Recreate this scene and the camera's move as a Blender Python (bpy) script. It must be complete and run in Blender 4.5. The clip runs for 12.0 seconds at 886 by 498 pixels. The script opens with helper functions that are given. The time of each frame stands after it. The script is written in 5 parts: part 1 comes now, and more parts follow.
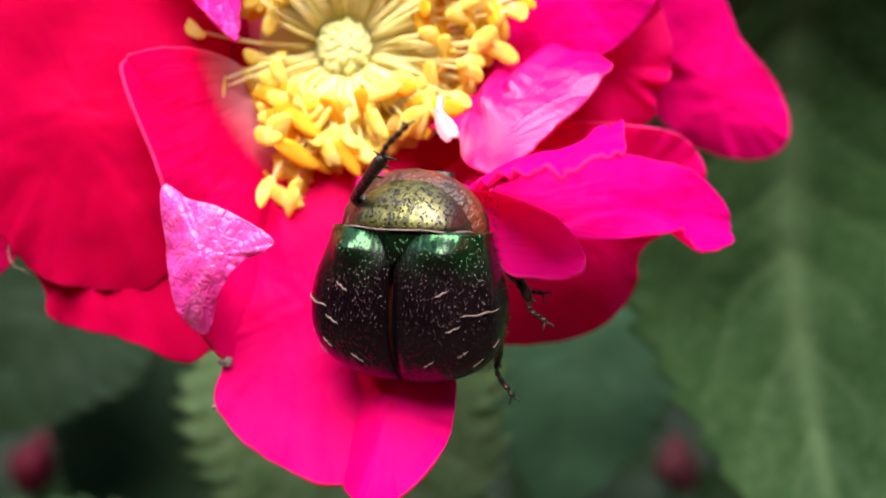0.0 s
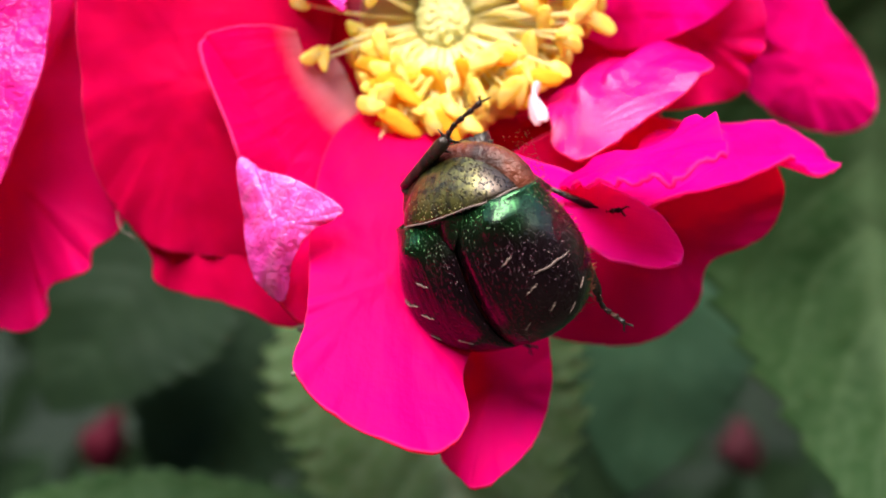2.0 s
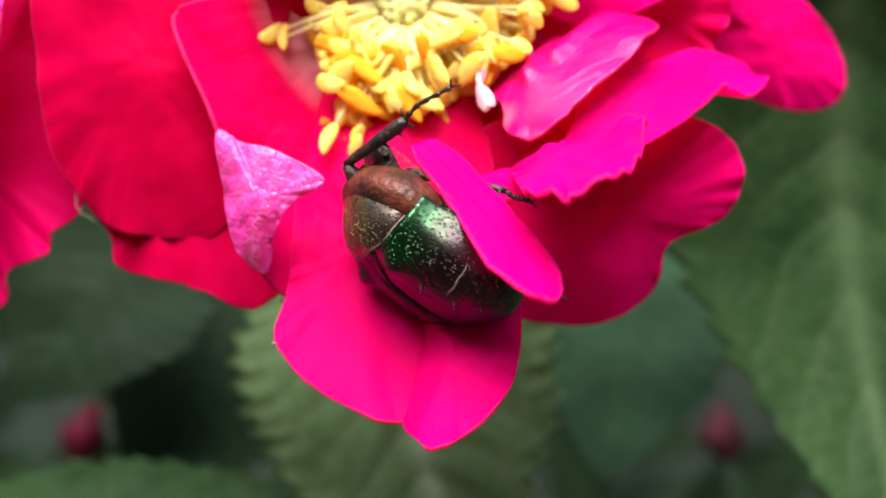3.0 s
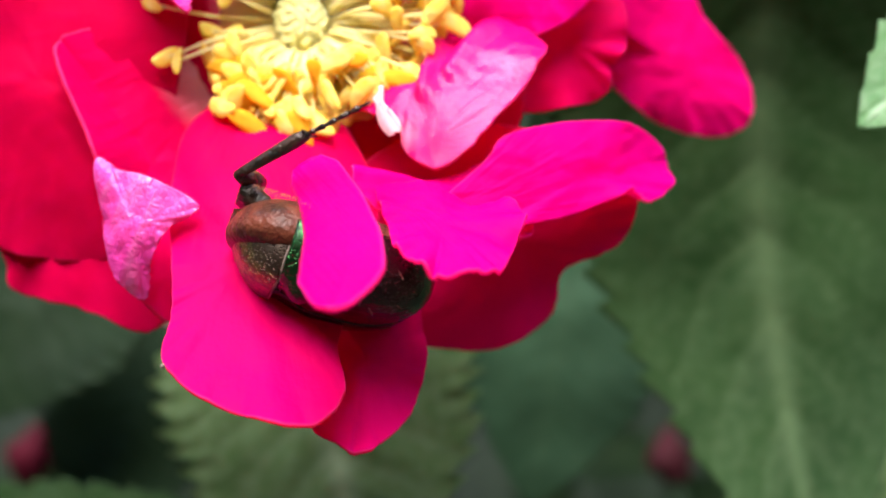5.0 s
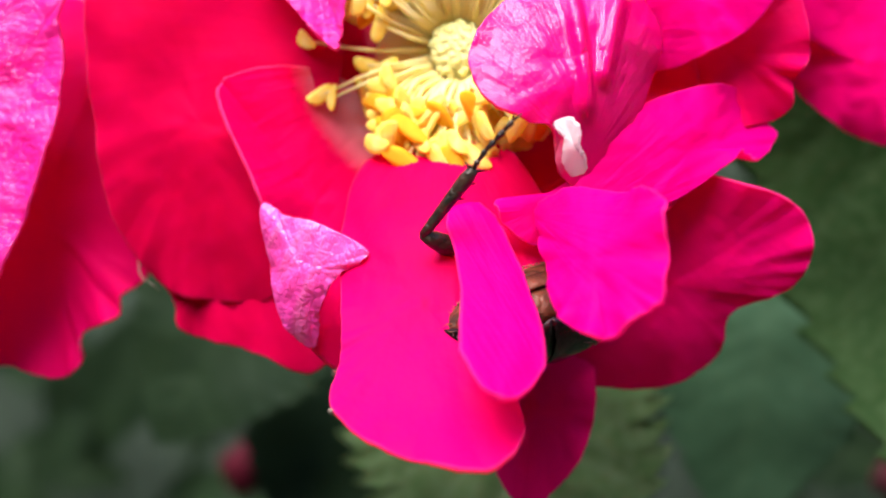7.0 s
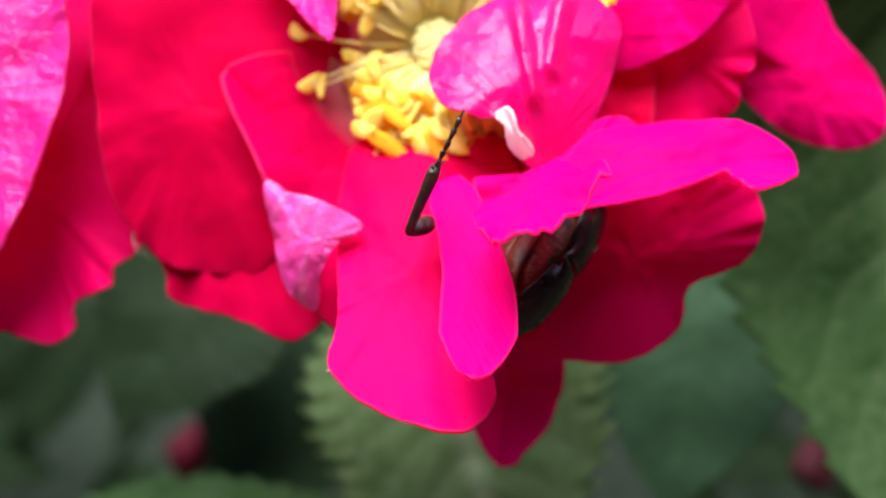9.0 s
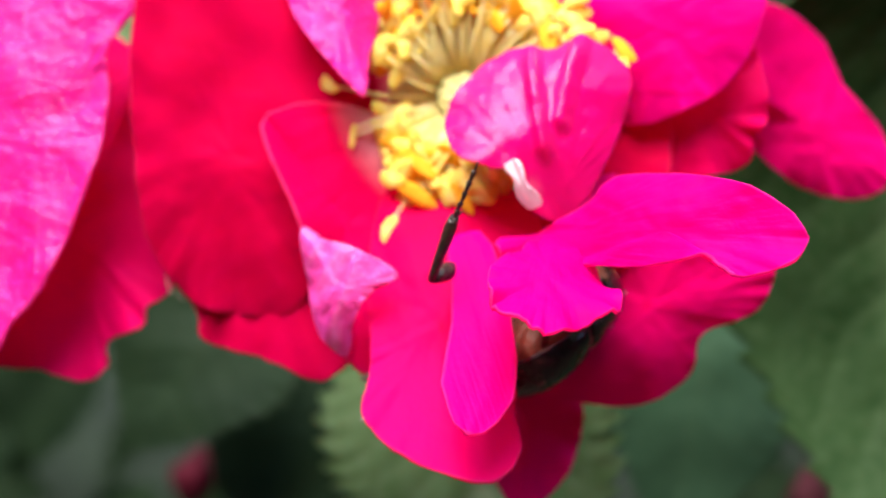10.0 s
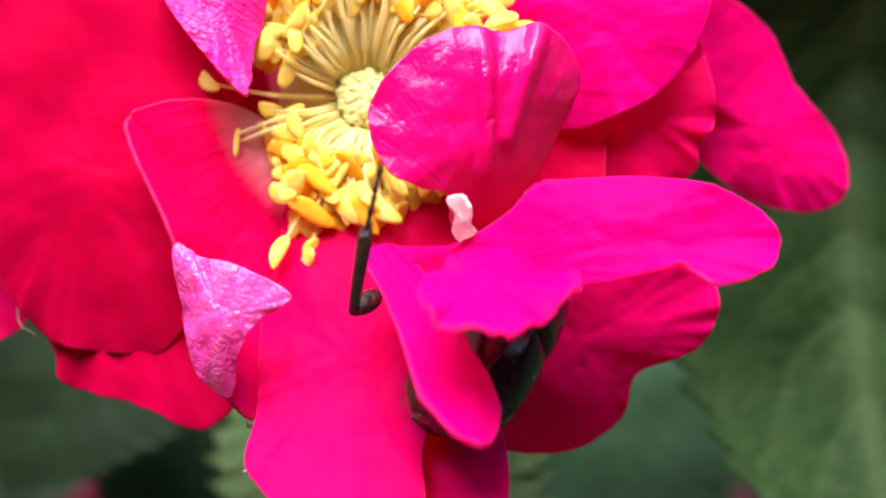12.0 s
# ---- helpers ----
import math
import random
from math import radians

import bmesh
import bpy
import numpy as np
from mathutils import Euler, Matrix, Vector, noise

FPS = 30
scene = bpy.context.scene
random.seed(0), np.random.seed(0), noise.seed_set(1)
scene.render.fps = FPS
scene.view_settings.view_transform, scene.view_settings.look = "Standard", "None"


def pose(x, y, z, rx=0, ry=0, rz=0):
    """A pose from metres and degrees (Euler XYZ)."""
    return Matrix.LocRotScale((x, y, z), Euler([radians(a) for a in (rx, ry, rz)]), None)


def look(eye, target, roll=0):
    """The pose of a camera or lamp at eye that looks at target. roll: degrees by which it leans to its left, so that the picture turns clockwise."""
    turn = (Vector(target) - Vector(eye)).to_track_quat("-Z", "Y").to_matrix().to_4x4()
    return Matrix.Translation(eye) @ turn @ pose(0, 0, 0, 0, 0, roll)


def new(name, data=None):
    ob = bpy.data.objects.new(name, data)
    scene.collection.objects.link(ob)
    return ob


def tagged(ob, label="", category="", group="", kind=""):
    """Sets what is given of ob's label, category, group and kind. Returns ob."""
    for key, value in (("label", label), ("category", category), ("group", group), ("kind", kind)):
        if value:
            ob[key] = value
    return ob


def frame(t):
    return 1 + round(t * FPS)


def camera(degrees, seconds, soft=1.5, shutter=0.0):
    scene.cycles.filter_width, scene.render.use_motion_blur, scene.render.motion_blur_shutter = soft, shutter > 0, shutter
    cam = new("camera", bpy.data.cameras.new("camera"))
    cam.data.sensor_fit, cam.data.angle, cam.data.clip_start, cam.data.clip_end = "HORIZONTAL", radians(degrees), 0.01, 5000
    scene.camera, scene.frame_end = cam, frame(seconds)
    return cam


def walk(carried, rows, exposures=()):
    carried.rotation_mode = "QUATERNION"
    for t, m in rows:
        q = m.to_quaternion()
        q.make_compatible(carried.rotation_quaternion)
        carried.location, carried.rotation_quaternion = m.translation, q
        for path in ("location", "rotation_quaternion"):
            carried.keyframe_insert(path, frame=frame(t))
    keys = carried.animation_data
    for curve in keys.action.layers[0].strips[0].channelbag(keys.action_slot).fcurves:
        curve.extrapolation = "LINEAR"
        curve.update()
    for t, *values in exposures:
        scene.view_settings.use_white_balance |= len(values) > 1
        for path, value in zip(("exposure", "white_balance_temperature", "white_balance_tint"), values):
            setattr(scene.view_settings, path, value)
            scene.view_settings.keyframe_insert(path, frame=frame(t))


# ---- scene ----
MM = 0.001
HEIGHT = 0.6          # the flower's height over the ground

# ---- camera ----
cam = camera(40, 12.0, soft=1.9)
cam.data.dof.use_dof = True
cam.data.dof.focus_distance = 0.063
cam.data.dof.aperture_fstop = 27
PATH = [
    (0.0, look((0.00000, -0.07180, 0.60000), (0.00000, -0.00180, 0.60000), 0.00)),
    (0.5, look((0.00106, -0.07261, 0.59987), (0.00026, -0.00261, 0.60004), -0.15)),
    (1.0, look((-0.00223, -0.07323, 0.59989), (-0.00343, -0.00324, 0.59942), -0.29)),
    (1.5, look((-0.00273, -0.07352, 0.59848), (-0.00471, -0.00355, 0.59818), 0.29)),
    (2.0, look((-0.00349, -0.07328, 0.59838), (-0.00575, -0.00332, 0.59806), 0.19)),
    (2.5, look((-0.00322, -0.07289, 0.59940), (-0.00569, -0.00293, 0.59912), -0.17)),
    (3.0, look((-0.00172, -0.07250, 0.59740), (-0.00355, -0.00253, 0.59683), -0.29)),
    (3.2, look((-0.00038, -0.07240, 0.59791), (-0.00199, -0.00242, 0.59744), -0.36)),
    (4.8, look((0.00245, -0.07262, 0.59622), (0.00113, -0.00265, 0.59752), 0.03)),
    (5.0, look((0.00416, -0.07237, 0.59771), (0.00281, -0.00239, 0.59823), 0.01)),
    (5.5, look((0.01013, -0.07014, 0.59751), (0.00842, -0.00016, 0.59782), -0.46)),
    (6.0, look((0.01013, -0.06743, 0.60014), (-0.00225, 0.00147, 0.60053), -1.40)),
    (6.5, look((0.00941, -0.06619, 0.60086), (-0.00483, 0.00235, 0.60125), -1.53)),
    (6.7, look((0.00804, -0.06715, 0.60064), (-0.00677, 0.00126, 0.60083), -1.23)),
    (8.3, look((0.00719, -0.07142, 0.59983), (-0.00248, -0.00210, 0.59987), -0.43)),
    (8.5, look((0.00713, -0.07260, 0.59945), (-0.00261, -0.00328, 0.59909), -0.50)),
    (9.0, look((0.00540, -0.07547, 0.59863), (-0.00444, -0.00617, 0.59908), 0.07)),
    (9.5, look((0.00445, -0.07738, 0.59868), (-0.00550, -0.00809, 0.59906), 0.32)),
    (10.0, look((0.00334, -0.07877, 0.60024), (-0.00573, -0.00938, 0.60185), 0.56)),
    (10.5, look((0.00427, -0.07624, 0.60087), (-0.00348, -0.00670, 0.60278), 0.71)),
    (11.0, look((0.00353, -0.06870, 0.60006), (-0.00305, 0.00096, 0.60224), 0.53)),
    (11.5, look((0.00563, -0.06764, 0.60358), (-0.00185, 0.00196, 0.60373), 0.75)),
    (12.0, look((0.00322, -0.06758, 0.60184), (-0.00151, 0.00224, 0.60355), 0.15)),
]
walk(cam, PATH)
scene.view_settings.exposure = 2.0

# ---- light: bright overcast garden daylight ----
world = bpy.data.worlds.new("overcast_sky")
scene.world = world
world.use_nodes = True
wn = world.node_tree.nodes
sky = wn.new("ShaderNodeTexSky")
sky.sky_type, sky.sun_disc = "NISHITA", False
sky.sun_elevation, sky.sun_rotation = radians(53), radians(187)
wn["Background"].inputs["Strength"].default_value = 0.15
world.node_tree.links.new(sky.outputs["Color"], wn["Background"].inputs["Color"])
sun_data = bpy.data.lights.new("sun", "SUN")
sun_data.energy, sun_data.angle, sun_data.color = 2.4, radians(45), (1, 0.97, 0.92)
sun = new("sun", sun_data)
sun.matrix_world = look((-0.2, -1.7, 2.9), (0, 0, HEIGHT))


# ---- materials ----
def nodes_of(name):
    m = bpy.data.materials.new(name)
    m.use_nodes = True
    t = m.node_tree
    t.nodes.clear()
    out = t.nodes.new("ShaderNodeOutputMaterial")
    p = t.nodes.new("ShaderNodeBsdfPrincipled")
    t.links.new(p.outputs[0], out.inputs[0])
    return m, t, p, out


def node(t, kind, values=None, **props):
    n = t.nodes.new("ShaderNode" + kind)
    for k, v in props.items():
        setattr(n, k, v)
    for k, v in (values or {}).items():
        if hasattr(v, "node"):
            t.links.new(v, n.inputs[k])
        else:
            n.inputs[k].default_value = v
    return n


def mixed(t, fac, a, b):
    n = node(t, "Mix", data_type="RGBA")
    for k, v in ((0, fac), (6, a), (7, b)):
        if hasattr(v, "node"):
            t.links.new(v, n.inputs[k])
        else:
            n.inputs[k].default_value = v if k == 0 else (*v, 1)
    return n.outputs[2]


def ramp(t, value, lo, hi):
    return node(t, "MapRange", {0: value, 1: lo, 2: hi}).outputs[0]


def coloured_noise(t, scale, detail=3, where=None):
    n = node(t, "TexNoise", {"Scale": scale, "Detail": detail})
    t.links.new(where or node(t, "TexCoord").outputs["Object"], n.inputs["Vector"])
    return n.outputs[0]


def petal_material(name, colour, deep, pale, through_colour, sheen=0.15, crinkle=0.25, gloss=0.14, rough=0.5, thin=0.5, cells=0.0, glint=(1, 0.4, 0.8)):
    """Velvety translucent petal: fine veins run from the claw, the claw itself is white."""
    m, t, p, out = nodes_of(name)
    uv = node(t, "UVMap").outputs[0]
    stretch = node(t, "Mapping", {"Vector": uv, "Scale": (60, 2.2, 1)}).outputs[0]
    veins = coloured_noise(t, 1.0, 4, stretch)
    cloud = coloured_noise(t, 130)
    c = mixed(t, ramp(t, cloud, 0.35, 0.7), colour, deep)
    c = mixed(t, node(t, "Math", {0: ramp(t, veins, 0.5, 0.75), 1: 0.2}, operation="MULTIPLY").outputs[0], c, pale)
    claw = node(t, "Attribute", attribute_name="claw").outputs["Fac"]
    c = mixed(t, claw, c, (0.95, 0.6, 0.66))
    tip = node(t, "Attribute", attribute_name="tip").outputs["Fac"]
    c = mixed(t, tip, c, (0.88, 0.0008, 0.2))
    rim = node(t, "Attribute", attribute_name="rim").outputs["Fac"]
    c = mixed(t, node(t, "Math", {0: rim, 1: 0.12}, operation="MULTIPLY").outputs[0], c, (0.95, 0.3, 0.66))
    t.links.new(c, p.inputs["Base Color"])
    p.inputs["Roughness"].default_value = rough
    p.inputs["Specular IOR Level"].default_value = gloss
    p.inputs["Specular Tint"].default_value = (*glint, 1)
    p.inputs["Sheen Weight"].default_value = sheen
    p.inputs["Sheen Roughness"].default_value = 0.4
    p.inputs["Sheen Tint"].default_value = (1, 0.35, 0.75, 1)
    fine = coloured_noise(t, 900, 4)
    both = node(t, "Math", {0: veins, 1: fine}, operation="ADD").outputs[0]
    bump = node(t, "Bump", {"Height": both, "Strength": crinkle, "Distance": 0.0004})
    t.links.new(bump.outputs[0], p.inputs["Normal"])
    if cells:
        net = node(t, "TexVoronoi", {"Vector": node(t, "TexCoord").outputs["Object"], "Scale": 2400}, feature="DISTANCE_TO_EDGE").outputs["Distance"]
        b2 = node(t, "Bump", {"Height": ramp(t, net, 0.0, 0.25), "Strength": cells, "Distance": 0.0003, "Normal": bump.outputs[0]})
        t.links.new(b2.outputs[0], p.inputs["Normal"])
    tr = node(t, "BsdfTranslucent", {"Color": (*through_colour, 1)})
    mx = node(t, "MixShader", {0: thin})
    t.links.new(p.outputs[0], mx.inputs[1])
    t.links.new(tr.outputs[0], mx.inputs[2])
    t.links.new(mx.outputs[0], out.inputs[0])
    return m


def leaf_material(name, blade, vein, under, rough=0.55):
    m, t, p, out = nodes_of(name)
    ribs = node(t, "Attribute", attribute_name="vein").outputs["Fac"]
    blotch = coloured_noise(t, 160)
    fine = coloured_noise(t, 1100, 4)
    c = mixed(t, ramp(t, blotch, 0.3, 0.7), blade, under)
    c = mixed(t, node(t, "Math", {0: ramp(t, fine, 0.4, 0.8), 1: 0.35}, operation="MULTIPLY").outputs[0], c, vein)
    c = mixed(t, ribs, c, vein)
    t.links.new(c, p.inputs["Base Color"])
    p.inputs["Roughness"].default_value = rough
    p.inputs["Specular IOR Level"].default_value = 0.1
    bump = node(t, "Bump", {"Height": fine, "Strength": 0.5, "Distance": 0.0003})
    t.links.new(bump.outputs[0], p.inputs["Normal"])
    tr = node(t, "BsdfTranslucent", {"Color": (blade[0] * 1.5, blade[1] * 1.6, blade[2], 1)})
    mx = node(t, "MixShader", {0: 0.25})
    t.links.new(p.outputs[0], mx.inputs[1])
    t.links.new(tr.outputs[0], mx.inputs[2])
    t.links.new(mx.outputs[0], out.inputs[0])
    return m


def simple(name, a, b, scale, rough=0.5, metal=0.0, bump_strength=0.3, bump_scale=1500, spec=0.5, thin=0.0):
    m, t, p, out = nodes_of(name)
    c = mixed(t, ramp(t, coloured_noise(t, scale), 0.35, 0.68), a, b)
    t.links.new(c, p.inputs["Base Color"])
    p.inputs["Roughness"].default_value, p.inputs["Metallic"].default_value = rough, metal
    p.inputs["Specular IOR Level"].default_value = spec
    bump = node(t, "Bump", {"Height": coloured_noise(t, bump_scale, 3), "Strength": bump_strength, "Distance": 0.0002})
    t.links.new(bump.outputs[0], p.inputs["Normal"])
    if thin:
        tr = node(t, "BsdfTranslucent", {"Color": c})
        mx = node(t, "MixShader", {0: thin})
        t.links.new(p.outputs[0], mx.inputs[1])
        t.links.new(tr.outputs[0], mx.inputs[2])
        t.links.new(mx.outputs[0], out.inputs[0])
    return m


def chitin(name, tone, second, rough, pits, rear=None, grime=0.16, flank=None):
    """Metallic wing-case: green with a coppery second tone, pitted in short dashes along the body."""
    m, t, p, out = nodes_of(name)
    where = node(t, "TexCoord").outputs["Object"]
    c = mixed(t, ramp(t, coloured_noise(t, 2200 if flank else 420), 0.42, 0.62), tone, second)
    if flank:
        across = node(t, "Math", {0: node(t, "SeparateXYZ", {0: where}).outputs[0]}, operation="ABSOLUTE").outputs[0]
        grit = node(t, "Math", {0: coloured_noise(t, 2500, 3), 1: 0.0016, 2: across}, operation="MULTIPLY_ADD").outputs[0]
        c = mixed(t, ramp(t, grit, 0.0024, 0.0036), c, flank)
    # dark wine towards the rear: petal reflections and iridescence painted into the colour
    if rear:
        along = node(t, "SeparateXYZ", {0: where}).outputs[1]
        wobble = node(t, "Math", {0: coloured_noise(t, 500), 1: 0.004, 2: along}, operation="MULTIPLY_ADD").outputs[0]
        c = mixed(t, ramp(t, wobble, 0.0043, 0.0016), c, rear)
    dust = ramp(t, coloured_noise(t, 3800, 4), 0.61, 0.73)
    film = ramp(t, coloured_noise(t, 260, 4), 0.45, 0.8)
    c = mixed(t, node(t, "Math", {0: dust, 1: 0.12}, operation="MULTIPLY").outputs[0], c, (0.3, 0.24, 0.18))
    c = mixed(t, node(t, "Math", {0: film, 1: grime}, operation="MULTIPLY").outputs[0], c, (0.2, 0.13, 0.11))
    t.links.new(c, p.inputs["Base Color"])
    p.inputs["Metallic"].default_value = 0.85
    t.links.new(node(t, "MapRange", {0: film, 3: rough, 4: rough + 0.2}).outputs[0], p.inputs["Roughness"])
    stretch = node(t, "Mapping", {"Vector": where, "Scale": (1, 0.5, 1)}).outputs[0]
    v = node(t, "TexVoronoi", {"Vector": stretch, "Scale": 6500}).outputs["Distance"]
    rib = coloured_noise(t, 1.0, 2, node(t, "Mapping", {"Vector": where, "Scale": (2600, 90, 600)}).outputs[0])
    rib = node(t, "Math", {0: rib, 1: 0.2 if flank else 0.7}, operation="MULTIPLY").outputs[0]
    h = node(t, "Math", {0: ramp(t, v, 0.05, 0.4), 1: rib}, operation="ADD").outputs[0]
    bump = node(t, "Bump", {"Height": h, "Strength": pits, "Distance": 0.00025})
    t.links.new(bump.outputs[0], p.inputs["Normal"])
    p.inputs["Coat Weight"].default_value, p.inputs["Coat Roughness"].default_value = 0.25, 0.25
    return m


PETAL = petal_material("rose_petal", (0.8, 0.0004, 0.1), (0.73, 0.0003, 0.064), (0.88, 0.001, 0.14), (0.9, 0.0004, 0.095), 0.0, 0.34, 0.05)
PETAL_DEEP = petal_material("rose_petal_crimson", (0.73, 0.0004, 0.078), (0.64, 0.0003, 0.05), (0.85, 0.001, 0.13), (0.8, 0.0004, 0.075), 0.0, 0.16, 0.05)
PETAL_BACK = petal_material("rose_petal_reverse", (0.88, 0.0005, 0.33), (0.87, 0.0004, 0.27), (0.9, 0.002, 0.36), (0.95, 0.0005, 0.32), 0.0, 0.4, 0.05, 0.45, 0.62)
PETAL_GLOSS = petal_material("rose_petal_glossy_reverse", (0.85, 0.002, 0.21), (0.84, 0.0015, 0.17), (0.87, 0.006, 0.27), (0.9, 0.001, 0.15), 0.0, 0.34, 0.55, 0.2, 0.4, 0.09, (1, 0.7, 0.95))
PETAL_PALE = petal_material("rose_petal_crinkled_reverse", (0.9, 0.13, 0.52), (0.88, 0.05, 0.42), (0.95, 0.55, 0.78), (0.9, 0.02, 0.34), 0.0, 0.7, 0.9, 0.24, 0.4, 0.2, (1, 0.8, 0.97))
PETAL_LILAC = petal_material("rose_petal_veined_reverse", (0.88, 0.02, 0.36), (0.86, 0.008, 0.3), (0.92, 0.16, 0.52), (0.9, 0.004, 0.28), 0.0, 0.8, 0.6, 0.28, 0.45, 0.25, (1, 0.7, 0.95))
CLAW = petal_material("white_petal_base", (0.93, 0.8, 0.8), (0.9, 0.65, 0.7), (0.95, 0.88, 0.85), (0.95, 0.85, 0.85))
LEAF_MID = leaf_material("mid_green_rose_leaf", (0.03, 0.068, 0.019), (0.11, 0.17, 0.075), (0.02, 0.05, 0.013))
LEAF_LIGHT = leaf_material("grey_green_rose_leaf", (0.105, 0.175, 0.062), (0.3, 0.38, 0.22), (0.07, 0.125, 0.04))
# darker leaf colours that stand in for shade deep in the bush
LEAF_DARK = leaf_material("shade_painted_rose_leaf", (0.014, 0.029, 0.011), (0.026, 0.046, 0.02), (0.009, 0.02, 0.008))
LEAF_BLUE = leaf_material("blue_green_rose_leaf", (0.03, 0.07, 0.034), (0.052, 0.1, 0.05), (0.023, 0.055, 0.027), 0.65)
LEAF_PALE = leaf_material("young_rose_leaf", (0.14, 0.27, 0.11), (0.42, 0.54, 0.36), (0.09, 0.2, 0.08))
ANTHER = simple("anther_yellow", (1.0, 0.78, 0.09), (1.0, 0.88, 0.32), 900, 0.65, 0, 0.6, 2500, 0.15, 0.5)
ANTHER_OLD = simple("anther_orange", (0.95, 0.48, 0.02), (0.95, 0.6, 0.04), 700, 0.65, 0, 0.6, 2500, 0.15, 0.5)
FILAMENT = simple("filament_cream", (0.98, 0.88, 0.42), (0.98, 0.92, 0.6), 500, 0.6, spec=0.15, thin=0.6)
PISTIL = simple("pistil_yellow_green", (0.88, 0.84, 0.36), (0.95, 0.9, 0.5), 600, 0.7, 0, 0.5, 1500, spec=0.15, thin=0.4)
RECEPTACLE = simple("pale_green_flower_base", (0.96, 0.9, 0.42), (0.96, 0.92, 0.56), 400, 0.7, 0, 0.4, 1500, spec=0.1, thin=0.4)
STEM = simple("green_stem", (0.09, 0.16, 0.05), (0.16, 0.13, 0.06), 200, 0.5)
# both bud colours are darkened to carry the shade of the bush
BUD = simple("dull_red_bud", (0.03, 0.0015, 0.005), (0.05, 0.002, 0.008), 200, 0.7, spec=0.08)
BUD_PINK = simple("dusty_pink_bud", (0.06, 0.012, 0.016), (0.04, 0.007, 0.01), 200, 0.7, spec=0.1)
ELYTRA = chitin("green_copper_wing_case", (0.008, 0.07, 0.014), (0.01, 0.034, 0.01), 0.17, 0.55, (0.022, 0.008, 0.012), 0.07)
PRONOTUM = chitin("bronze_green_pronotum", (0.16, 0.15, 0.03), (0.035, 0.04, 0.012), 0.32, 1.0, None, 0.3, (0.065, 0.042, 0.028))
DARK = simple("dark_leg_chitin", (0.016, 0.016, 0.012), (0.06, 0.028, 0.018), 1400, 0.35, 0.3, 1.0, 2500)
BELLY = simple("coppery_brown_belly", (0.14, 0.034, 0.017), (0.03, 0.012, 0.008), 700, 0.4, 0.1, 0.9, 2500, 0.25)
HAIR = simple("rusty_hair", (0.32, 0.09, 0.035), (0.16, 0.045, 0.02), 900, 0.6)
FLECK = simple("cream_fleck", (0.24, 0.16, 0.13), (0.12, 0.075, 0.06), 2500, 0.7)
SOIL = simple("garden_soil", (0.035, 0.025, 0.016), (0.06, 0.045, 0.03), 30, 0.9, 0, 1.0, 80)
# near-black green: deep foliage shade put into the base colour
FOLIAGE_SHADE = simple("painted_foliage_shade", (0.018, 0.03, 0.018), (0.03, 0.048, 0.028), 40, 0.9, 0, 0.6, 60)


# ---- builders ----
def link(name, bm, material, parent=None, smooth=True, solid=0.0):
    me = bpy.data.meshes.new(name)
    bm.to_mesh(me)
    bm.free()
    me.materials.append(material)
    for f in me.polygons:
        f.use_smooth = smooth
    ob = new(name, me)
    ob.parent = parent
    if solid:
        s = ob.modifiers.new("thickness", "SOLIDIFY")
        s.thickness, s.offset = solid, 0
    return ob


def part(name, bm, material, parent, label="", **more):
    return tagged(link(name, bm, material, parent, **more), label)


def closed_curve(points, n):
    """n points on the smooth closed curve through the control points."""
    k = len(points)
    p = [Vector(q) for q in points]
    res = []
    for i in range(n):
        f = i * k / n
        a, u = int(f), f - int(f)
        p0, p1, p2, p3 = p[(a - 1) % k], p[a % k], p[(a + 1) % k], p[(a + 2) % k]
        res.append(0.5 * (2 * p1 + (p2 - p0) * u + (2 * p0 - 5 * p1 + 4 * p2 - p3) * u * u + (3 * p1 - p0 - 3 * p2 + p3) * u ** 3))
    return res


def open_curve(points, n):
    p = [Vector(q) for q in points]
    p = [2 * p[0] - p[1]] + p + [2 * p[-1] - p[-2]]
    k = len(p) - 3
    res = []
    for i in range(n + 1):
        f = min(i * k / n, k - 1e-6)
        a, u = int(f), f - int(f)
        p0, p1, p2, p3 = p[a:a + 4]
        res.append(0.5 * (2 * p1 + (p2 - p0) * u + (2 * p0 - 5 * p1 + 4 * p2 - p3) * u * u + (3 * p1 - p0 - 3 * p2 + p3) * u ** 3))
    return res


HEART = Vector((-6.0, 3.0, 12.2)) * MM      # the middle of the bloom


